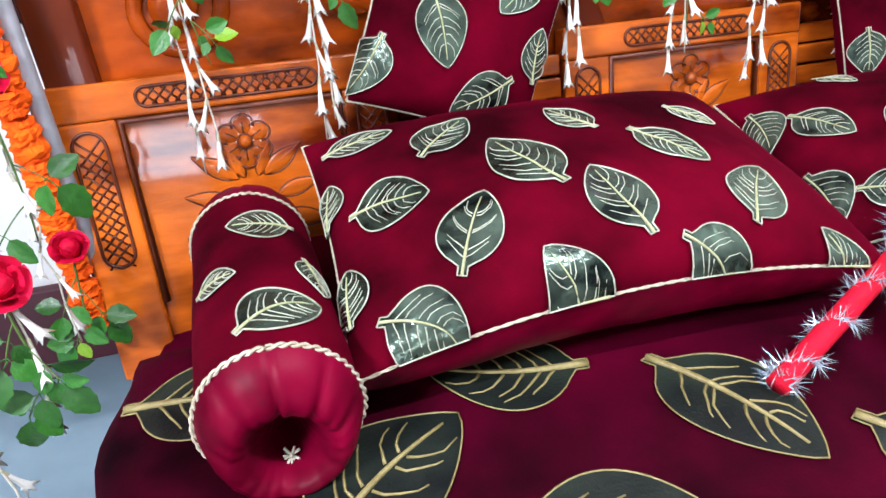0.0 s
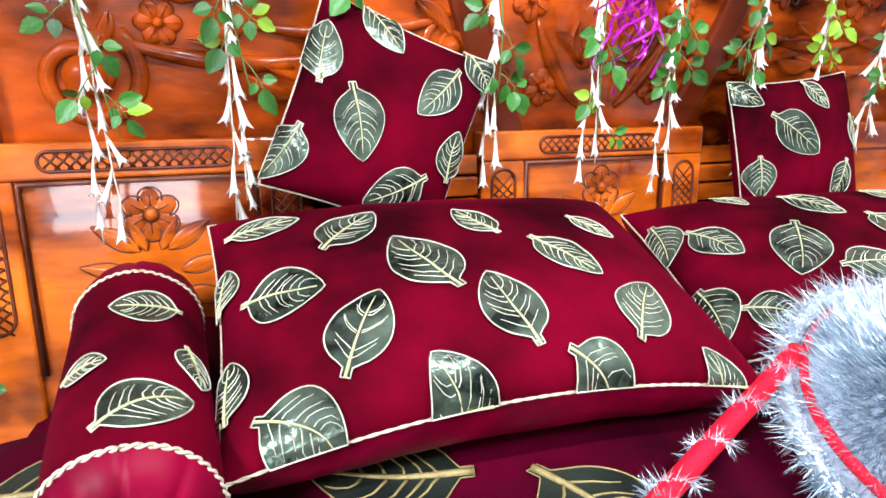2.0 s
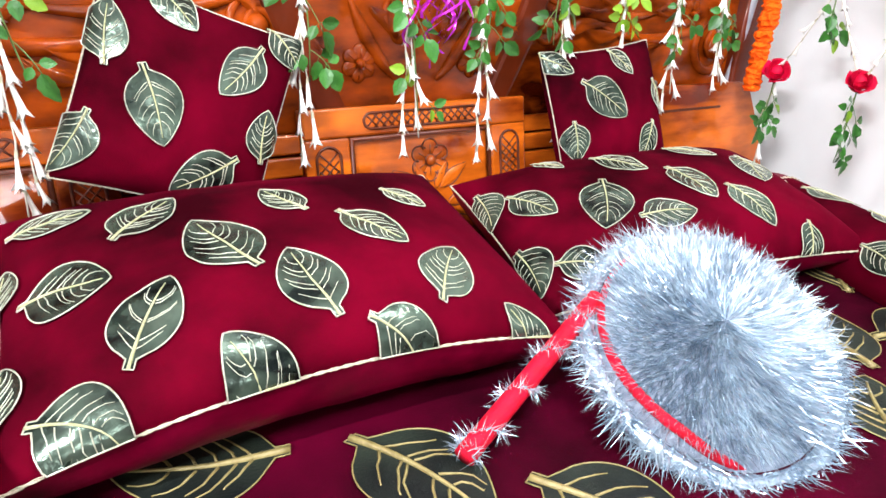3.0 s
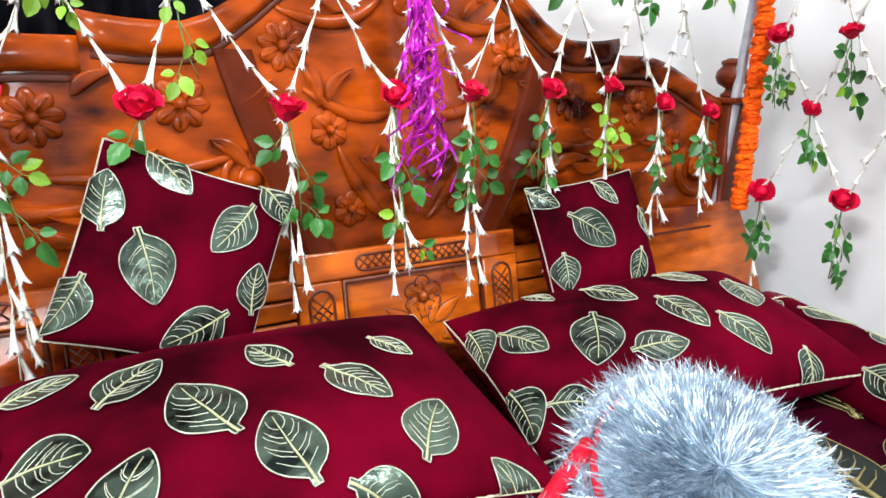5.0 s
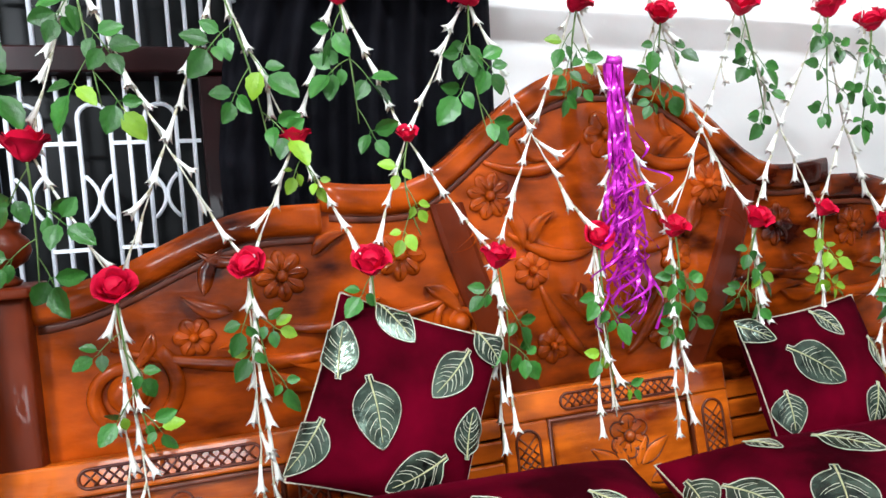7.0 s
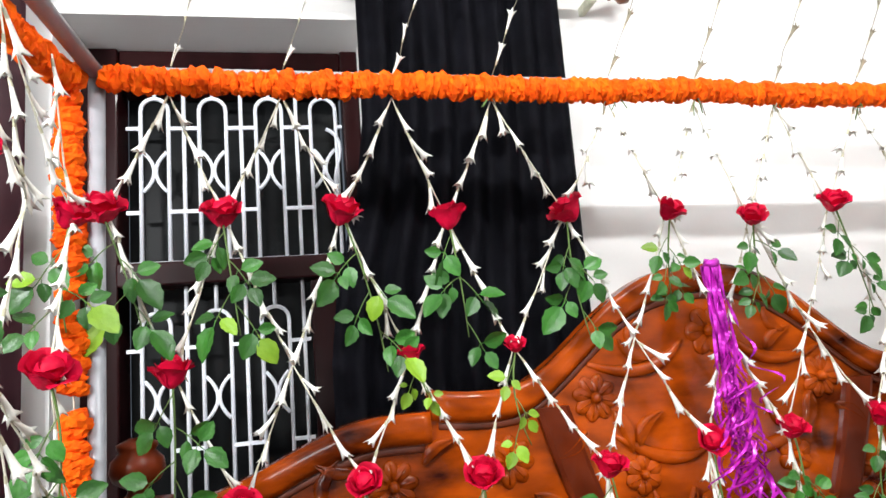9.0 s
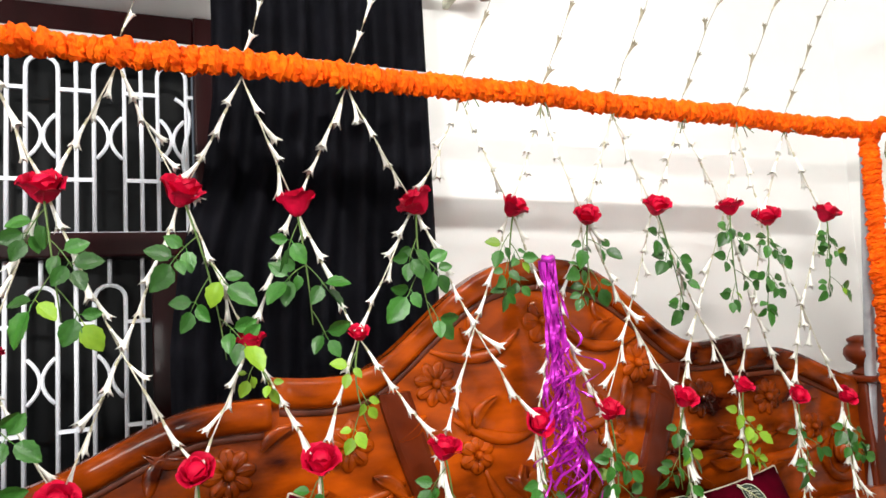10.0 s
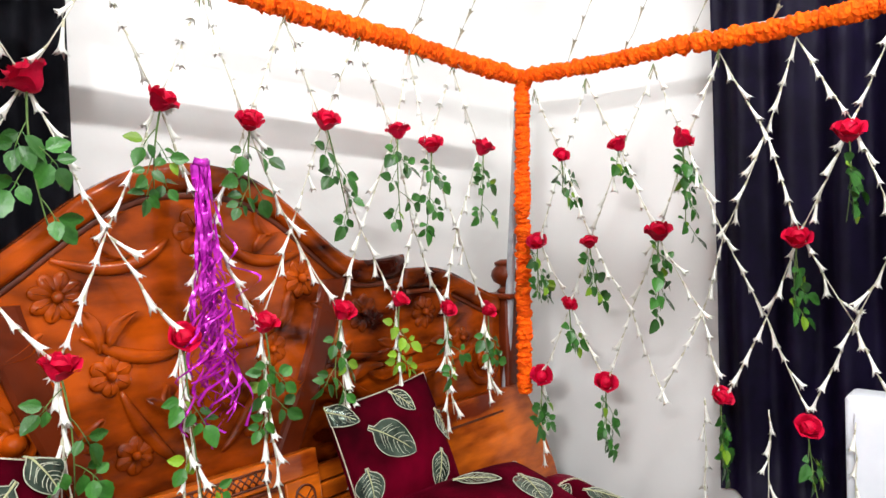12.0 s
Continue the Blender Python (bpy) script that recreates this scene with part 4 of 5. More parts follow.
for k in range(900):
    f = rnd.uniform(0, 1)
    a = f * 2 * math.pi * 4.2 + rnd.gauss(0, 0.18)
    if rnd.random() < 0.18:
        f = 1 - abs(rnd.gauss(0, 0.03))
        a = rnd.uniform(0, 6.3)
    p = h0.lerp(h1, f) + (s1 * math.cos(a) + s2 * math.sin(a)) * 0.013
    v = (s1 * math.cos(a) + s2 * math.sin(a) + Vector((rnd.gauss(0, 1), rnd.gauss(0, 1), rnd.gauss(0, 1))) * 0.7).normalized()
    strand(bm, p, p + v * rnd.uniform(0.008, 0.024), 0.0006)
tagged(part("tinsel_wrap", bm, TINSEL, hand, "spiral of silver tinsel", False), kind="stuff")

# ---- canopy frame of pipes ----
NET = 0.93
PXL, PXR, BZL, BZR = -0.288, 1.69, 1.842, 1.803
frame_ob = thing("canopy_frame", "grey pipe canopy frame standing round the bed", "canopy frame", (0, 0, 0))
for nm, p, q in (("rail", (PXL, NET, BZL), (PXR, NET, BZR)), ("rail", (PXR, NET, BZR), (PXR, -1.05, 1.745)), ("rail", (PXL, NET, BZL), (PXL, -1.05, 1.83)),
                 ("pole", (PXL, NET, 0.0), (PXL, NET, BZL)), ("pole", (PXR - 0.06, NET + 0.12, 0.0), (PXR, NET, BZR)), ("pole", (PXL, -1.12, 0.0), (PXL, -1.05, 1.83)), ("pole", (PXR, -1.12, 0.0), (PXR, -1.05, 1.745))):
    part(nm, tube(bmesh.new(), [p, q], 0.0125, 12), PIPE, frame_ob)


def marigold_mesh(seed):
    """One ruffled flower head strung sideways, its axis along z."""
    rnd = random.Random(seed)
    bm = bmesh.new()
    layers = [(-0.009, 0.010), (-0.007, 0.018), (-0.002, 0.0212), (0.003, 0.0208), (0.008, 0.017), (0.010, 0.009)]
    rows = []
    seg = 18
    for h, r in layers:
        rows.append([bm.verts.new(((r + (rnd.uniform(-0.005, 0.004) if r > 0.015 else 0)) * math.cos(2 * math.pi * k / seg), (r + (rnd.uniform(-0.0035, 0.003) if r > 0.015 else 0)) * math.sin(2 * math.pi * k / seg), h + rnd.uniform(-0.002, 0.002))) for k in range(seg)])
    for a, b in zip(rows, rows[1:]):
        for k in range(seg):
            bm.faces.new((a[k], a[(k + 1) % seg], b[(k + 1) % seg], b[k]))
    bm.faces.new(rows[0][::-1])
    bm.faces.new(rows[-1])
    return mesh_of("marigold", bm, MARIGOLD, False)


MARI = [marigold_mesh(i) for i in range(5)]


def garland(pts, step, label, seed, skip=()):
    """A rope of marigold heads along a line of points."""
    rnd = random.Random(seed)
    ob = thing("marigold_garland", label, "garland", pts[0], "marigold garlands")
    org = Vector(pts[0])
    pts = [Vector(p) - org for p in pts]
    part("thread", tube(bmesh.new(), pts, 0.0015, 5), THREAD, ob)
    left = 0.0
    for a, b in zip(pts, pts[1:]):
        d = b - a
        q = d.to_track_quat("Z", "Y")
        s = left
        while s < d.length:
            p = a + d * (s / d.length)
            if not any(lo < p.z + org.z < hi for lo, hi in skip):
                tilt = Euler((rnd.gauss(0, 0.16), rnd.gauss(0, 0.16), rnd.uniform(0, 6.28))).to_matrix().to_4x4()
                k = rnd.uniform(0.9, 1.12)
                piece("marigold", rnd.choice(MARI), ob, Matrix.Translation(p + Vector((rnd.gauss(0, 0.0014), rnd.gauss(0, 0.0014), rnd.gauss(0, 0.0014)))) @ q.to_matrix().to_4x4() @ tilt @ Matrix.Diagonal((k, k, k, 1)))
            s += step
        left = s - d.length
    return ob


def sagged(p, q, n, sag):
    p, q = Vector(p), Vector(q)
    return [p.lerp(q, i / n) - Vector((0, 0, sag * math.sin(math.pi * ((i / n * 4) % 1)))) for i in range(n + 1)]


garland(sagged((PXL + 0.02, NET - 0.012, BZL - 0.012), (PXR, NET - 0.012, BZR - 0.008), 40, 0.005), 0.0125, "orange marigold garland tied along the head rail", 1)
garland(sagged((PXR - 0.012, NET - 0.03, BZR - 0.008), (PXR - 0.012, -0.75, 1.748), 40, 0.006), 0.0125, "orange marigold garland tied along the side rail", 2)
garland([(PXR - 0.012, NET - 0.014, 1.785), (PXR - 0.036, NET - 0.014, 0.905)], 0.0125, "orange marigold garland hanging down the corner pole", 3)
garland([(PXL - 0.036, NET - 0.014, 1.80), (PXL - 0.03, NET - 0.014, 1.50), (PXL - 0.022, NET - 0.016, 1.2), (PXL - 0.025, NET - 0.02, 0.56)], 0.0125, "orange marigold garland with gaps on the corner pole", 4, ((1.465, 1.50), (1.335, 1.36)))
garland(sagged((PXL - 0.03, NET - 0.03, BZL - 0.02), (PXL - 0.03, -0.55, BZL - 0.02), 40, 0.02), 0.0125, "orange marigold garland tied along the near side rail", 5)

# ---- tuberoses, roses and leaves ----


def tuberose_mesh(seed, petal=TUBEROSE):
    """A slim white trumpet; its stalk at the origin, its mouth along -z."""
    rnd = random.Random(seed)
    bm = bmesh.new()
    seg = 8
    curve = rnd.uniform(-0.006, 0.006)
    prof = [(0.0019, 0), (0.0021, -0.010), (0.0026, -0.021), (0.0036, -0.031), (0.0044, -0.037), (0.0072, -0.044), (0.0046, -0.0436), (0.002, -0.038)]
    seg = 10
    rows = []
    for i, (r, h) in enumerate(prof):
        row = []
        for k in range(seg):
            # the mouth opens into five uneven petals
            rr, hh = r, h
            if i == 5:
                rr, hh = (r * rnd.uniform(1.15, 1.7), h - rnd.uniform(0.001, 0.007)) if k % 2 else (r * 0.6, h + 0.003)
            a = 2 * math.pi * k / seg
            row.append(bm.verts.new((rr * math.cos(a) + curve * (h / 0.04) ** 2, rr * math.sin(a), hh)))
        rows.append(row)
    for a, b in zip(rows, rows[1:]):
        for k in range(seg):
            bm.faces.new((a[k], a[(k + 1) % seg], b[(k + 1) % seg], b[k]))
    bm.faces.new(rows[-1])
    for fc in bm.faces:
        if fc.calc_center_median().z > -0.009:
            fc.material_index = 1
    me = mesh_of("tuberose", bm, petal)
    me.materials.append(STALK)
    return me


TUBE = [tuberose_mesh(i) for i in range(5)]
# darkened copies of the same buds, for those seen against bright wall
SHADED_TUBE = [tuberose_mesh(i, SHADE_BROWN) for i in range(5)]
crnd = random.Random(21)


def string_of(pts, step, group, label="string of white tuberose buds on thread", size=1.0, jitter=0.25, thread=None, buds=None):
    """A thread strung with tuberoses that point down along it."""
    org = Vector(pts[0])
    ob = thing("tuberose_string", label, "flower string", org, group)
    pts = [Vector(p) - org for p in pts]
    # the thread kinks a little from bud to bud
    fine = [pts[0]]
    for a, b in zip(pts, pts[1:]):
        n = max(1, int((b - a).length / 0.035))
        fine += [a.lerp(b, i / n) + (Vector((crnd.gauss(0, 0.0022), crnd.gauss(0, 0.0016), 0)) if i < n else Vector((0, 0, 0))) for i in range(1, n + 1)]
    pts = fine
    part("thread", tube(bmesh.new(), pts, 0.0007 if thread else 0.0013, 5), thread or THREAD, ob)
    total = sum((b - a).length for a, b in zip(pts, pts[1:]))
    s = step * crnd.uniform(0.05, 0.5)
    while s < total - 0.02:
        acc = 0.0
        for a, b in zip(pts, pts[1:]):
            ln = (b - a).length
            if acc + ln >= s:
                p, d = a + (b - a) * ((s - acc) / ln), (b - a).normalized()
                break
            acc += ln
        q = (-d + Vector((crnd.gauss(0, jitter), crnd.gauss(0, jitter), crnd.gauss(0, jitter))) * 0.5).to_track_quat("Z", "Y")
        k = size * crnd.uniform(0.85, 1.2)
        piece("tuberose", crnd.choice(buds or TUBE), ob, Matrix.Translation(p) @ q.to_matrix().to_4x4() @ Matrix.Rotation(crnd.uniform(0, 6.3), 4, "Z") @ Matrix.Diagonal((k, k, k, 1)))
        s += step * crnd.uniform(0.8, 1.2)
    return ob


def petal_mesh(seed, r0, h, curl, half):
    """One cupped petal, standing at r0 from the rose's axis."""
    rnd = random.Random(seed)
    bm = bmesh.new()
    rows = []
    for j in range(6):
        f = j / 5
        row = []
        for i in range(6):
            g = (i / 5 - 0.5) * 2
            a = g * half * (0.45 + 0.55 * math.sin(math.pi * (0.12 + 0.62 * f)))
            r = r0 * (0.40 + 0.60 * f ** 0.5) + curl * f ** 3 + 0.0018 * abs(g) * f
            z = h * f - curl * 0.45 * f ** 4 - 0.006 * g * g * f + rnd.uniform(-0.0022, 0.0022) * (0.3 + f)
            row.append(bm.verts.new((r * math.cos(a), r * math.sin(a), z - 0.018)))
        rows.append(row)
    for a, b in zip(rows, rows[1:]):
        for i in range(5):
            bm.faces.new((a[i], a[i + 1], b[i + 1], b[i]))
    return mesh_of("petal", bm, ROSE)


PETALS = [[petal_mesh(10 * k + v, r0, h, curl, half) for v in range(3)] for k, (r0, h, curl, half) in enumerate(((0.011, 0.039, 0.001, 1.05), (0.017, 0.037, 0.004, 0.80), (0.0205, 0.033, 0.0085, 0.78)))]
CORE = mesh_of("bloom", lathe(bmesh.new(), [(0.004, -0.021), (0.014, -0.012), (0.0155, 0.004), (0.011, 0.015), (0.004, 0.018)], 10), ROSE)


def rose_leaf_mesh(name, mat, seed):
    rnd = random.Random(seed)
    bm = bmesh.new()
    n = 8
    rows = []
    for i in range(n + 1):
        s = i / n
        w = 0.0145 * math.sin(math.pi * s ** 0.8) ** 0.8 + 0.0003
        w *= 1 + (0.05 if i % 2 else -0.05)
        droop = -0.006 * s * s
        rows.append([bm.verts.new((q * w, s * 0.042, droop + abs(q) * w * 0.28 + rnd.uniform(-0.0006, 0.0006))) for q in (-1, -0.5, 0, 0.5, 1)])
    for a, b in zip(rows, rows[1:]):
        for k in range(4):
            bm.faces.new((a[k], a[k + 1], b[k + 1], b[k]))
    tube(bm, [(0, -0.008, 0.001), (0, 0.0, -0.0006), (0, 0.034, -0.0048)], 0.0007, 4)
    return mesh_of(name, bm, mat)


LEAVES = [rose_leaf_mesh("leaf", ROSE_LEAF, i) for i in range(3)]
LIMES = [rose_leaf_mesh("leaf", LIME_LEAF, i) for i in range(3)]


def rose(at, stem, leaf_size=1.0, bloom=1.0, leaves=8, lime=0.1, facing=(0.0, -0.3, 1.0), label="red rose with leafy green stem tied to the net", lean=(0, 0)):
    """A cut rose hanging by its neck: bloom above, leafy stem below."""
    ob = thing("rose", label, "rose", at, "roses on the net")
    f = Vector(facing) + Vector((crnd.gauss(0, 0.3), crnd.gauss(-0.15, 0.25), crnd.gauss(0, 0.15)))
    if bloom:
        k = bloom * crnd.uniform(1.02, 1.24)
        head = piece("bloom", CORE, ob, f.to_track_quat("Z", "Y").to_matrix().to_4x4() @ Matrix.Rotation(crnd.uniform(0, 6.3), 4, "Z") @ Matrix.Diagonal((k, k, k, 1)))
        for ring, count in enumerate((3, 4, 5)):
            for c in range(count):
                piece("petal", crnd.choice(PETALS[ring]), head, Matrix.Rotation(2 * math.pi * c / count + 0.7 * ring + crnd.uniform(-0.2, 0.2), 4, "Z") @ Matrix.Rotation(crnd.gauss(0, 0.08), 4, "Y"))
    end = Vector((lean[0] + crnd.gauss(0, 0.012), lean[1] + crnd.gauss(0, 0.006), -stem))
    mid = end * 0.5 + Vector((crnd.gauss(0, 0.012), crnd.gauss(0, 0.006), 0))
    line = bez((0, 0, -0.008), mid, end, 8)
    stems = tube(bmesh.new(), line, lambda t: 0.0019 - 0.0009 * t, 5)
    nodes = max(2, round(leaves / 3.6))
    spot = []
    for i in range(nodes):
        # each node bears one compound leaf: a drooping petiole with an end leaflet and side pairs
        t = 0.14 + 0.80 * (i + crnd.uniform(0.1, 0.9)) / nodes
        p = line[min(8, int(t * 8))]
        a = crnd.uniform(-0.7, 0.7) + (0.0 if i % 2 else math.pi)
        way = Vector((math.cos(a), -0.5 * abs(math.sin(a)) - 0.15, crnd.uniform(-1.6, -0.3))).normalized()
        tip = p + way * crnd.uniform(0.028, 0.046) * leaf_size + Vector((0, 0, -0.010))
        tube(stems, bez(p, (p + tip) / 2 + Vector((0, 0, 0.006)), tip, 4), 0.0009, 4)
        side = way.cross(Vector((0, -1, 0.2))).normalized()
        spot.append((tip, (way + Vector((0, 0, -0.35))).normalized(), 1.1))
        for f in ((0.80,) if crnd.random() < 0.55 else (0.85, 0.45)):
            for sg in (-1, 1):
                spot.append((p.lerp(tip, f), (way * 0.45 + side * sg + Vector((0, 0, -0.25))).normalized(), 0.85))
    part("stem", stems, STEM, ob)
    young = crnd.random() < lime - 0.1
    for p, y, big in spot:
        k = leaf_size * big * crnd.uniform(0.62, 1.08)
        y = (y + Vector((crnd.gauss(0, 0.18), crnd.gauss(0, 0.18), crnd.gauss(0, 0.18)))).normalized()
        x = y.cross(Vector((crnd.gauss(0, 0.5), -1, crnd.gauss(0.3, 0.45)))).normalized()
        m = Matrix((x, y, x.cross(y))).transposed().to_4x4()
        m.translation = p + y * 0.006
        piece("leaf", crnd.choice(LIMES if young or crnd.random() < lime else LEAVES), ob, m @ Matrix.Diagonal((k, k, k, 1)))
    return ob


def span(p, q, bow=0.006):
    p, q = Vector(p), Vector(q)
    return [p.lerp(q, i / 4) - Vector((0, 0, bow * math.sin(math.pi * i / 4))) for i in range(5)]


# the net behind the pillows hangs from the head rail in four rows of knots
KX = [-0.277, -0.106, 0.077, 0.249, 0.458, 0.652, 0.816, 0.991, 1.193, 1.303, 1.499]
KZ = [1.626, 1.612, 1.609, 1.594, 1.597, 1.590, 1.573, 1.594, 1.595, 1.572, 1.582]
XX = [-0.183, -0.010, 0.171, 0.345, 0.563, 0.735, 0.905, 1.085, 1.245, 1.40]
HX = [-0.27, -0.090, 0.090, 0.272, 0.484, 0.672, 0.829, 1.015, 1.176, 1.337, 1.493]
HZ = [1.18, 1.174, 1.189, 1.178, 1.171, 1.190, 1.196, 1.200, 1.209, 1.171, 1.154]
G = "tuberose net"


def rail_z(x):
    return BZL + (BZR - BZL) * (x - PXL) / (PXR - PXL) - 0.03


for i in range(10):
    beam = (XX[i], NET, rail_z(XX[i]))
    knot = (XX[i], NET, 1.372)
    for j in (i, i + 1):
        string_of(span(beam, (KX[j], NET, KZ[j])), 0.047, G)
        string_of(span((KX[j], NET, KZ[j]), knot), 0.047, G)
        if not (j == 0):
            string_of(span(knot, (HX[j], NET - 0.004, HZ[j])), 0.047, G)
    # past the curtain the buds' backlit look is put into their colour
    string_of(span((XX[i], NET, rail_z(XX[i]) + 0.03), (XX[i] + 0.35, NET - 0.27, 2.77), -0.01), 0.07, G, "slanting thread with sparse tuberose buds above the rail", 0.75, 0.12, SHADE_BROWN, TUBE if i < 4 else SHADED_TUBE)
for j in range(1, 11):
    n = 2 if j in (1, 2, 4, 5, 6, 7, 9, 10) else 1
    low = [0, 0.78, 0.805, 0.84, 0.835, 0.835, 0.825, 0.86, 0.90, 0.88, 0.90][j]
    for s in range(n):
        dx = crnd.uniform(0.006, 0.03) * (1 if s else -0.3)
        string_of([(HX[j], NET - 0.006, HZ[j] - 0.01), (HX[j] + dx * 0.4, NET - 0.014, HZ[j] - 0.17), (HX[j] + dx, NET - 0.022, low + 0.03 * s)], 0.05, "hanging tuberose tails", "tuberose string hanging below the net", 1.05)
K_STEM = [0.20, 0.19, 0.26, 0.20, 0.23, 0.17, 0.16, 0.21, 0.22, 0.20, 0.20]
K_LEAN = [0.05, 0.03, 0.07, 0.02, 0.05, 0.015, 0.02, 0.045, 0.01, -0.01, 0.0]
for j in range(11):
    rose((KX[j], NET - 0.012, KZ[j]), K_STEM[j], 1.12 if j < 5 else 0.82, 1.0 if j < 5 else 0.9, 15 if j < 5 else 18, 0.08, lean=(K_LEAN[j], 0))
for j, st, lv, sz, bl, lm in ((0, 0.20, 15, 1.15, 1.0, 0.0), (2, 0.07, 6, 0.6, 0.72, 0.75), (3, 0.16, 12, 0.8, 0.62, 0.6)):
    rose((XX[j], NET - 0.012, 1.375), st, sz, bl, lv, lm)
for j in range(1, 11):
    rose((HX[j], NET - 0.018, HZ[j]), [0, 0.24, 0.20, 0.10, 0.20, 0.28, 0.22, 0.18, 0.17, 0.14, 0.15][j], 0.85, [0, 0.85, 0.88, 0.88, 0.85, 0.85, 0.85, 0.85, 0.72, 0.72, 0.75][j], [0, 14, 15, 6, 15, 15, 18, 15, 14, 10, 13][j], 0.14, (0, -0.45, 0.9), lean=(0.03 if j in (1, 2, 5) else 0.005, 0))

rose((1.475, 0.823, 2.09), -0.07, 0.9, 0.8, 6, 0.2, (-0.2, -0.4, -0.6), "red rose tied upside down to a slanting thread")

# the net on the far side hangs from the side rail
SA, SB, SC, SD = [0.115, 0.276, 0.452, 0.618, 0.788], [0.04, 0.214, 0.37, 0.525, 0.71, 0.873], [0.12, 0.283, 0.422, 0.60, 0.776], [0.04, 0.205, 0.381, 0.525, 0.673, 0.872]
SX = PXR - 0.01
for i in range(5):
    for j in (i, i + 1):
        string_of(span((SX, SB[j], 1.745), (SX, SA[i], 1.555)), 0.05, G)
        string_of(span((SX, SA[i], 1.555), (SX, SB[j], 1.335)), 0.05, G)
        string_of(span((SX, SB[j], 1.335), (SX, SC[i], 1.152)), 0.05, G)
        string_of(span((SX, SC[i], 1.152), (SX, SD[j], 0.955)), 0.05, G)
for y, z, st, b in ((0.788, 1.557, 0.10, 0.7), (0.621, 1.569, 0.04, 0.8), (0.457, 1.562, 0.22, 1.0), (0.873, 1.326, 0.17, 0.8), (0.71, 1.324, 0.13, 0.7), (0.52, 1.345, 0.19, 1.0), (0.776, 1.158, 0.11, 0.65),
                    (0.872, 0.951, 0.15, 0.9), (0.673, 0.958, 0.18, 0.95), (0.218, 1.322, 0.18, 1.0), (0.121, 1.534, 0.18, 1.0), (0.381, 0.965, 0.16, 0.85), (0.205, 0.926, 0.15, 0.8)):
    rose((SX - 0.008, y, z), st, 0.9, b, max(4, int(st * 130)), 0.15, (-0.5, -0.3, 0.9))
for i in range(5):
    # these hang before the bright side wall, so their colour is darkened too
    string_of(span((SX, SA[i], 1.765), (SX - 0.02, SA[i] - 0.26, 2.2), -0.01) + span((SX - 0.02, SA[i] - 0.26, 2.2), (SX - 0.06, SA[i] - 0.58, 2.77), -0.01)[1:], 0.07, G, "slanting thread with sparse tuberose buds above the rail", 0.75, 0.12, SHADE_BROWN, SHADED_TUBE)
for y, z in ((0.12, 0.95), (0.283, 0.95), (0.422, 0.955), (0.873, 0.95)):
    string_of([(SX, y, z), (SX, y + 0.004, z - 0.25)], 0.05, "hanging tuberose tails", "tuberose string hanging below the net")

# cut stalks stick out under the rails where the net is tied
for at in [(XX[i], NET - 0.012, rail_z(XX[i]) + 0.012) for i in range(3, 10)] + [(SX - 0.004, y, 1.752) for y in SB[2:]]:
    tuft = thing("stalk_tuft", "tuft of cut green tuberose stalks under the rail", "flower stalks", at, "stalk tufts")
    for k in range(4):
        end = Vector((crnd.gauss(0, 0.014), crnd.gauss(0, 0.008), -crnd.uniform(0.022, 0.042)))
        part("stalk", tube(bmesh.new(), [(0, 0, 0), end * 0.5 + Vector((crnd.gauss(0, 0.003), 0, 0)), end], lambda t: 0.0017 - 0.0007 * t, 5), STEM if k % 2 else SHADE_BROWN, tuft)

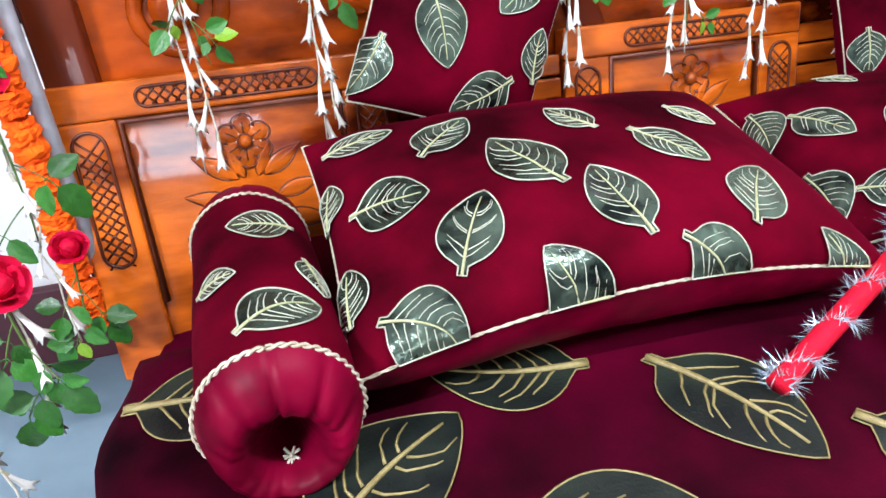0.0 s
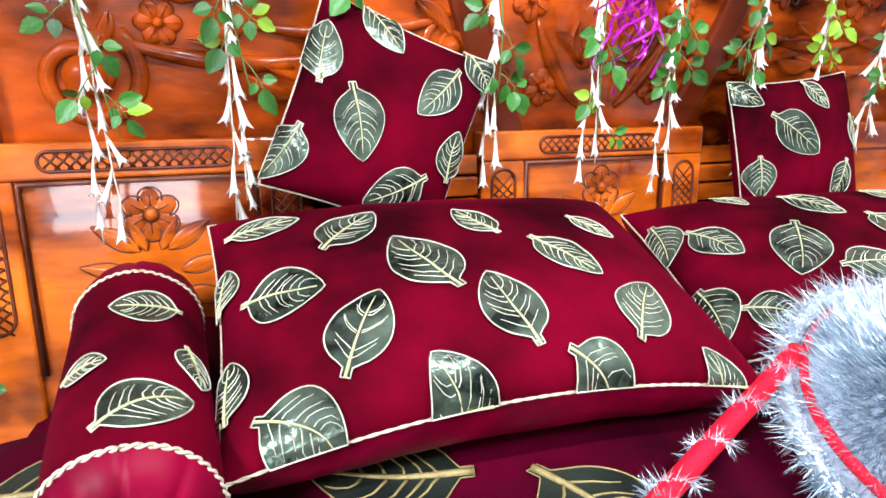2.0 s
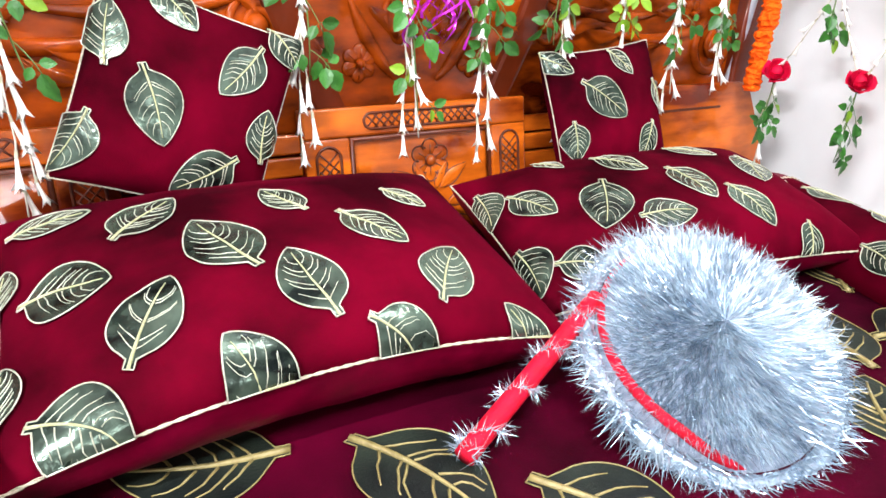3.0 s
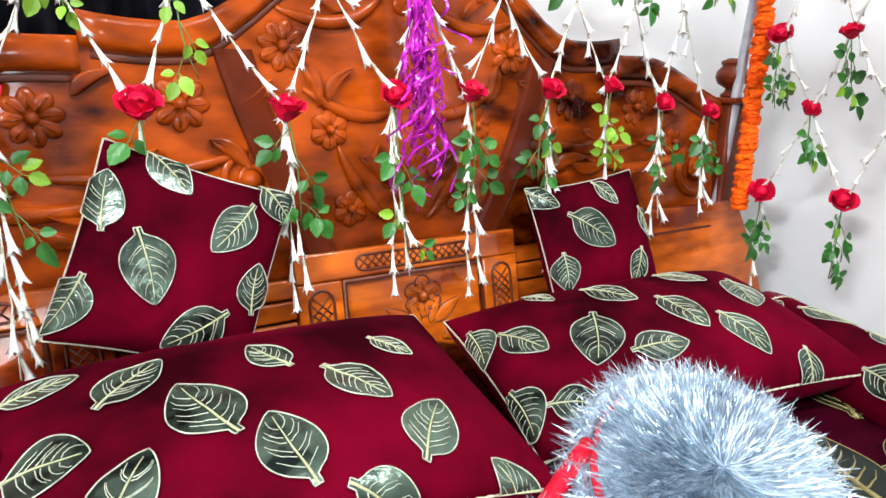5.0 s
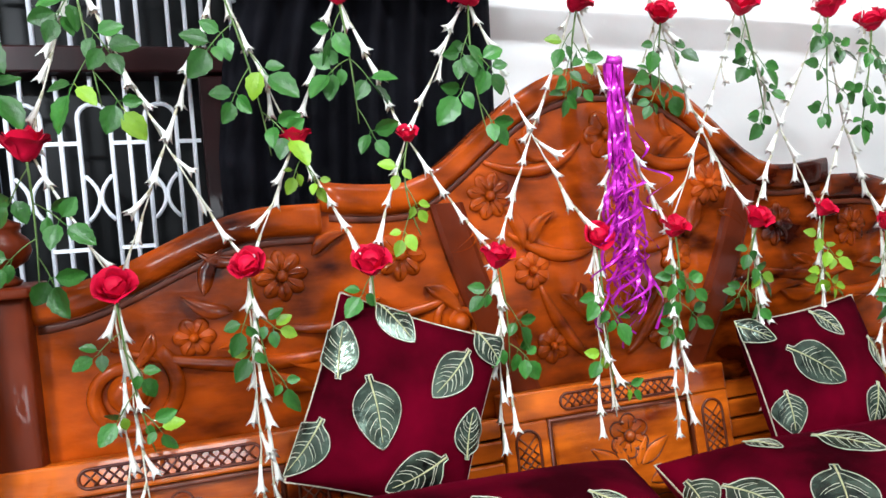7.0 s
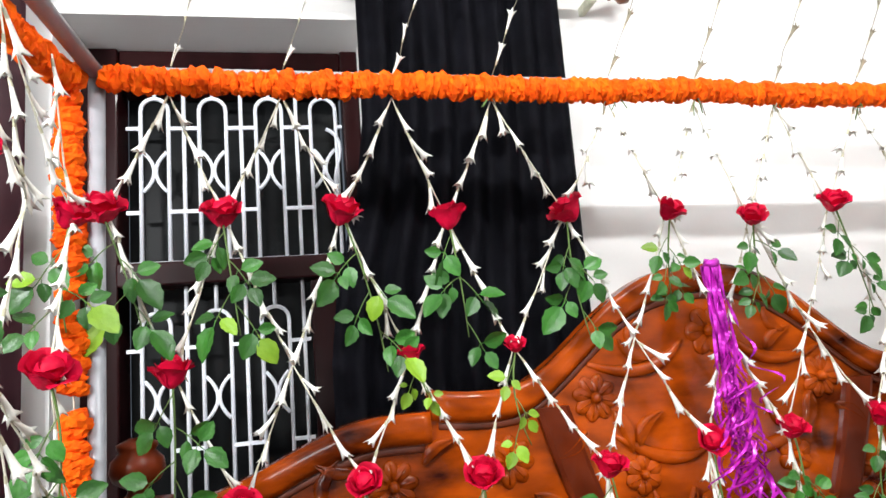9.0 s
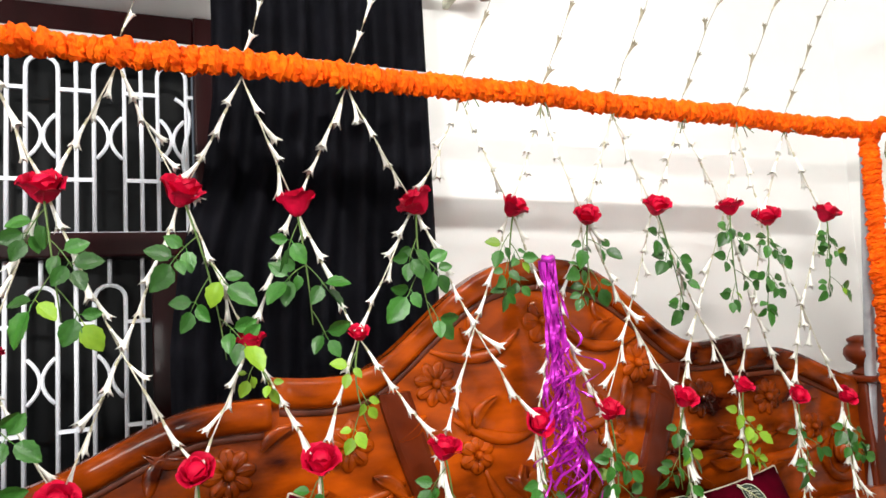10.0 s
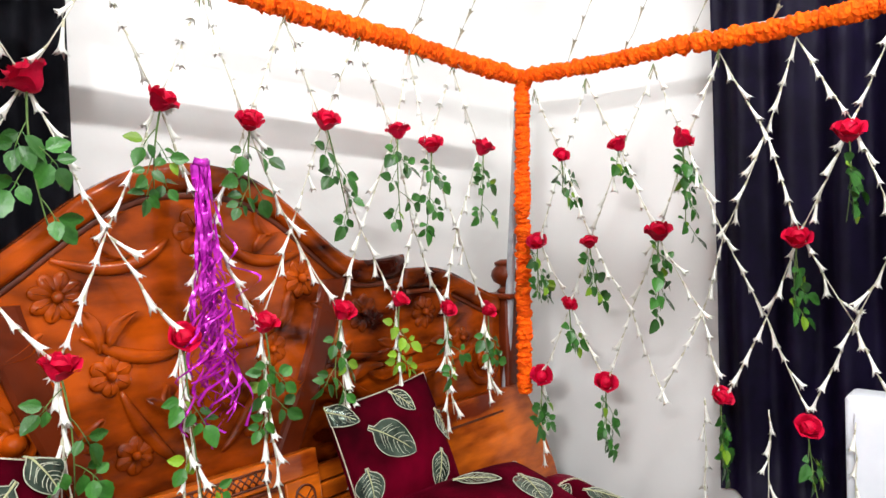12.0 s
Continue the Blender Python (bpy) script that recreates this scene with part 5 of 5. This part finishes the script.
# the net on the near side
LXX = PXL - 0.005
LA, LB = [0.84, 0.70, 0.55, 0.41], [0.77, 0.625, 0.48, 0.34]
for i in range(4):
    for a, b, za, zb in ((LB[i], LA[i], 1.80, 1.59), (LA[i], LB[i], 1.59, 1.39), (LB[i], LA[i], 1.39, 1.19), (LA[i], LB[i], 1.19, 0.97)):
        string_of(span((LXX, a, za), (LXX, b, zb)), 0.045, G)
        if i and a == LB[i]:
            string_of(span((LXX, a, za), (LXX, LA[i - 1], zb)), 0.045, G)
    string_of([(LXX, LB[i], 0.97), (LXX, LB[i] + 0.005, 0.62)], 0.045, "hanging tuberose tails", "tuberose string hanging below the net")
for y, z, st, b in ((0.84, 1.60, 0.16, 0.9), (0.55, 1.60, 0.2, 1.0), (0.77, 1.39, 0.2, 1.0), (0.48, 1.40, 0.2, 1.0), (0.70, 1.19, 0.2, 0.9), (0.77, 0.98, 0.2, 0.9), (0.86, 0.72, 0.16, 0.8), (0.625, 0.80, 0.16, 0.9)):
    rose((LXX, y, z), st, 1.15, b, 12, 0.1, (0.4, -0.5, 0.8))

# ---- magenta ribbon tassel ----
rib = thing("ribbon_tassel", "magenta foil ribbon tassel with curled ends hanging on the crown", "ribbon", (0.716, NET - 0.012, 1.488))
rnd = random.Random(9)
for k in range(46):
    ln = rnd.uniform(0.24, 0.50)
    x0, y0 = rnd.gauss(0, 0.007), rnd.gauss(0, 0.006)
    x1 = rnd.gauss(0.010, 0.028)
    curl, ph, fr = rnd.uniform(0.012, 0.042), rnd.uniform(0, 6.3), rnd.uniform(16, 38)
    bm = bmesh.new()
    prev = None
    n = 34
    for i in range(n + 1):
        f = i / n
        g = max(0.0, f - 0.45) / 0.55
        p = Vector((x0 + (x1 - x0) * f ** 1.5 + curl * g * math.sin(fr * f + ph), y0 - 0.014 * f + curl * 0.7 * g * math.cos(fr * f + ph), -ln * f + 0.006 * g * math.sin(fr * f * 0.7)))
        a = ph + fr * f * 0.5 + 2 * f
        w = Vector((math.cos(a), math.sin(a), 0.2)) * 0.0027
        cur = (bm.verts.new(p - w), bm.verts.new(p + w))
        if prev:
            bm.faces.new((prev[0], prev[1], cur[1], cur[0]))
        prev = cur
    part("ribbon", bm, MAGENTA, rib)
part("knot", tube(bmesh.new(), [(-0.012, 0, 0.004), (0, -0.006, 0), (0.012, 0, 0.004)], 0.008, 8), MAGENTA, rib)
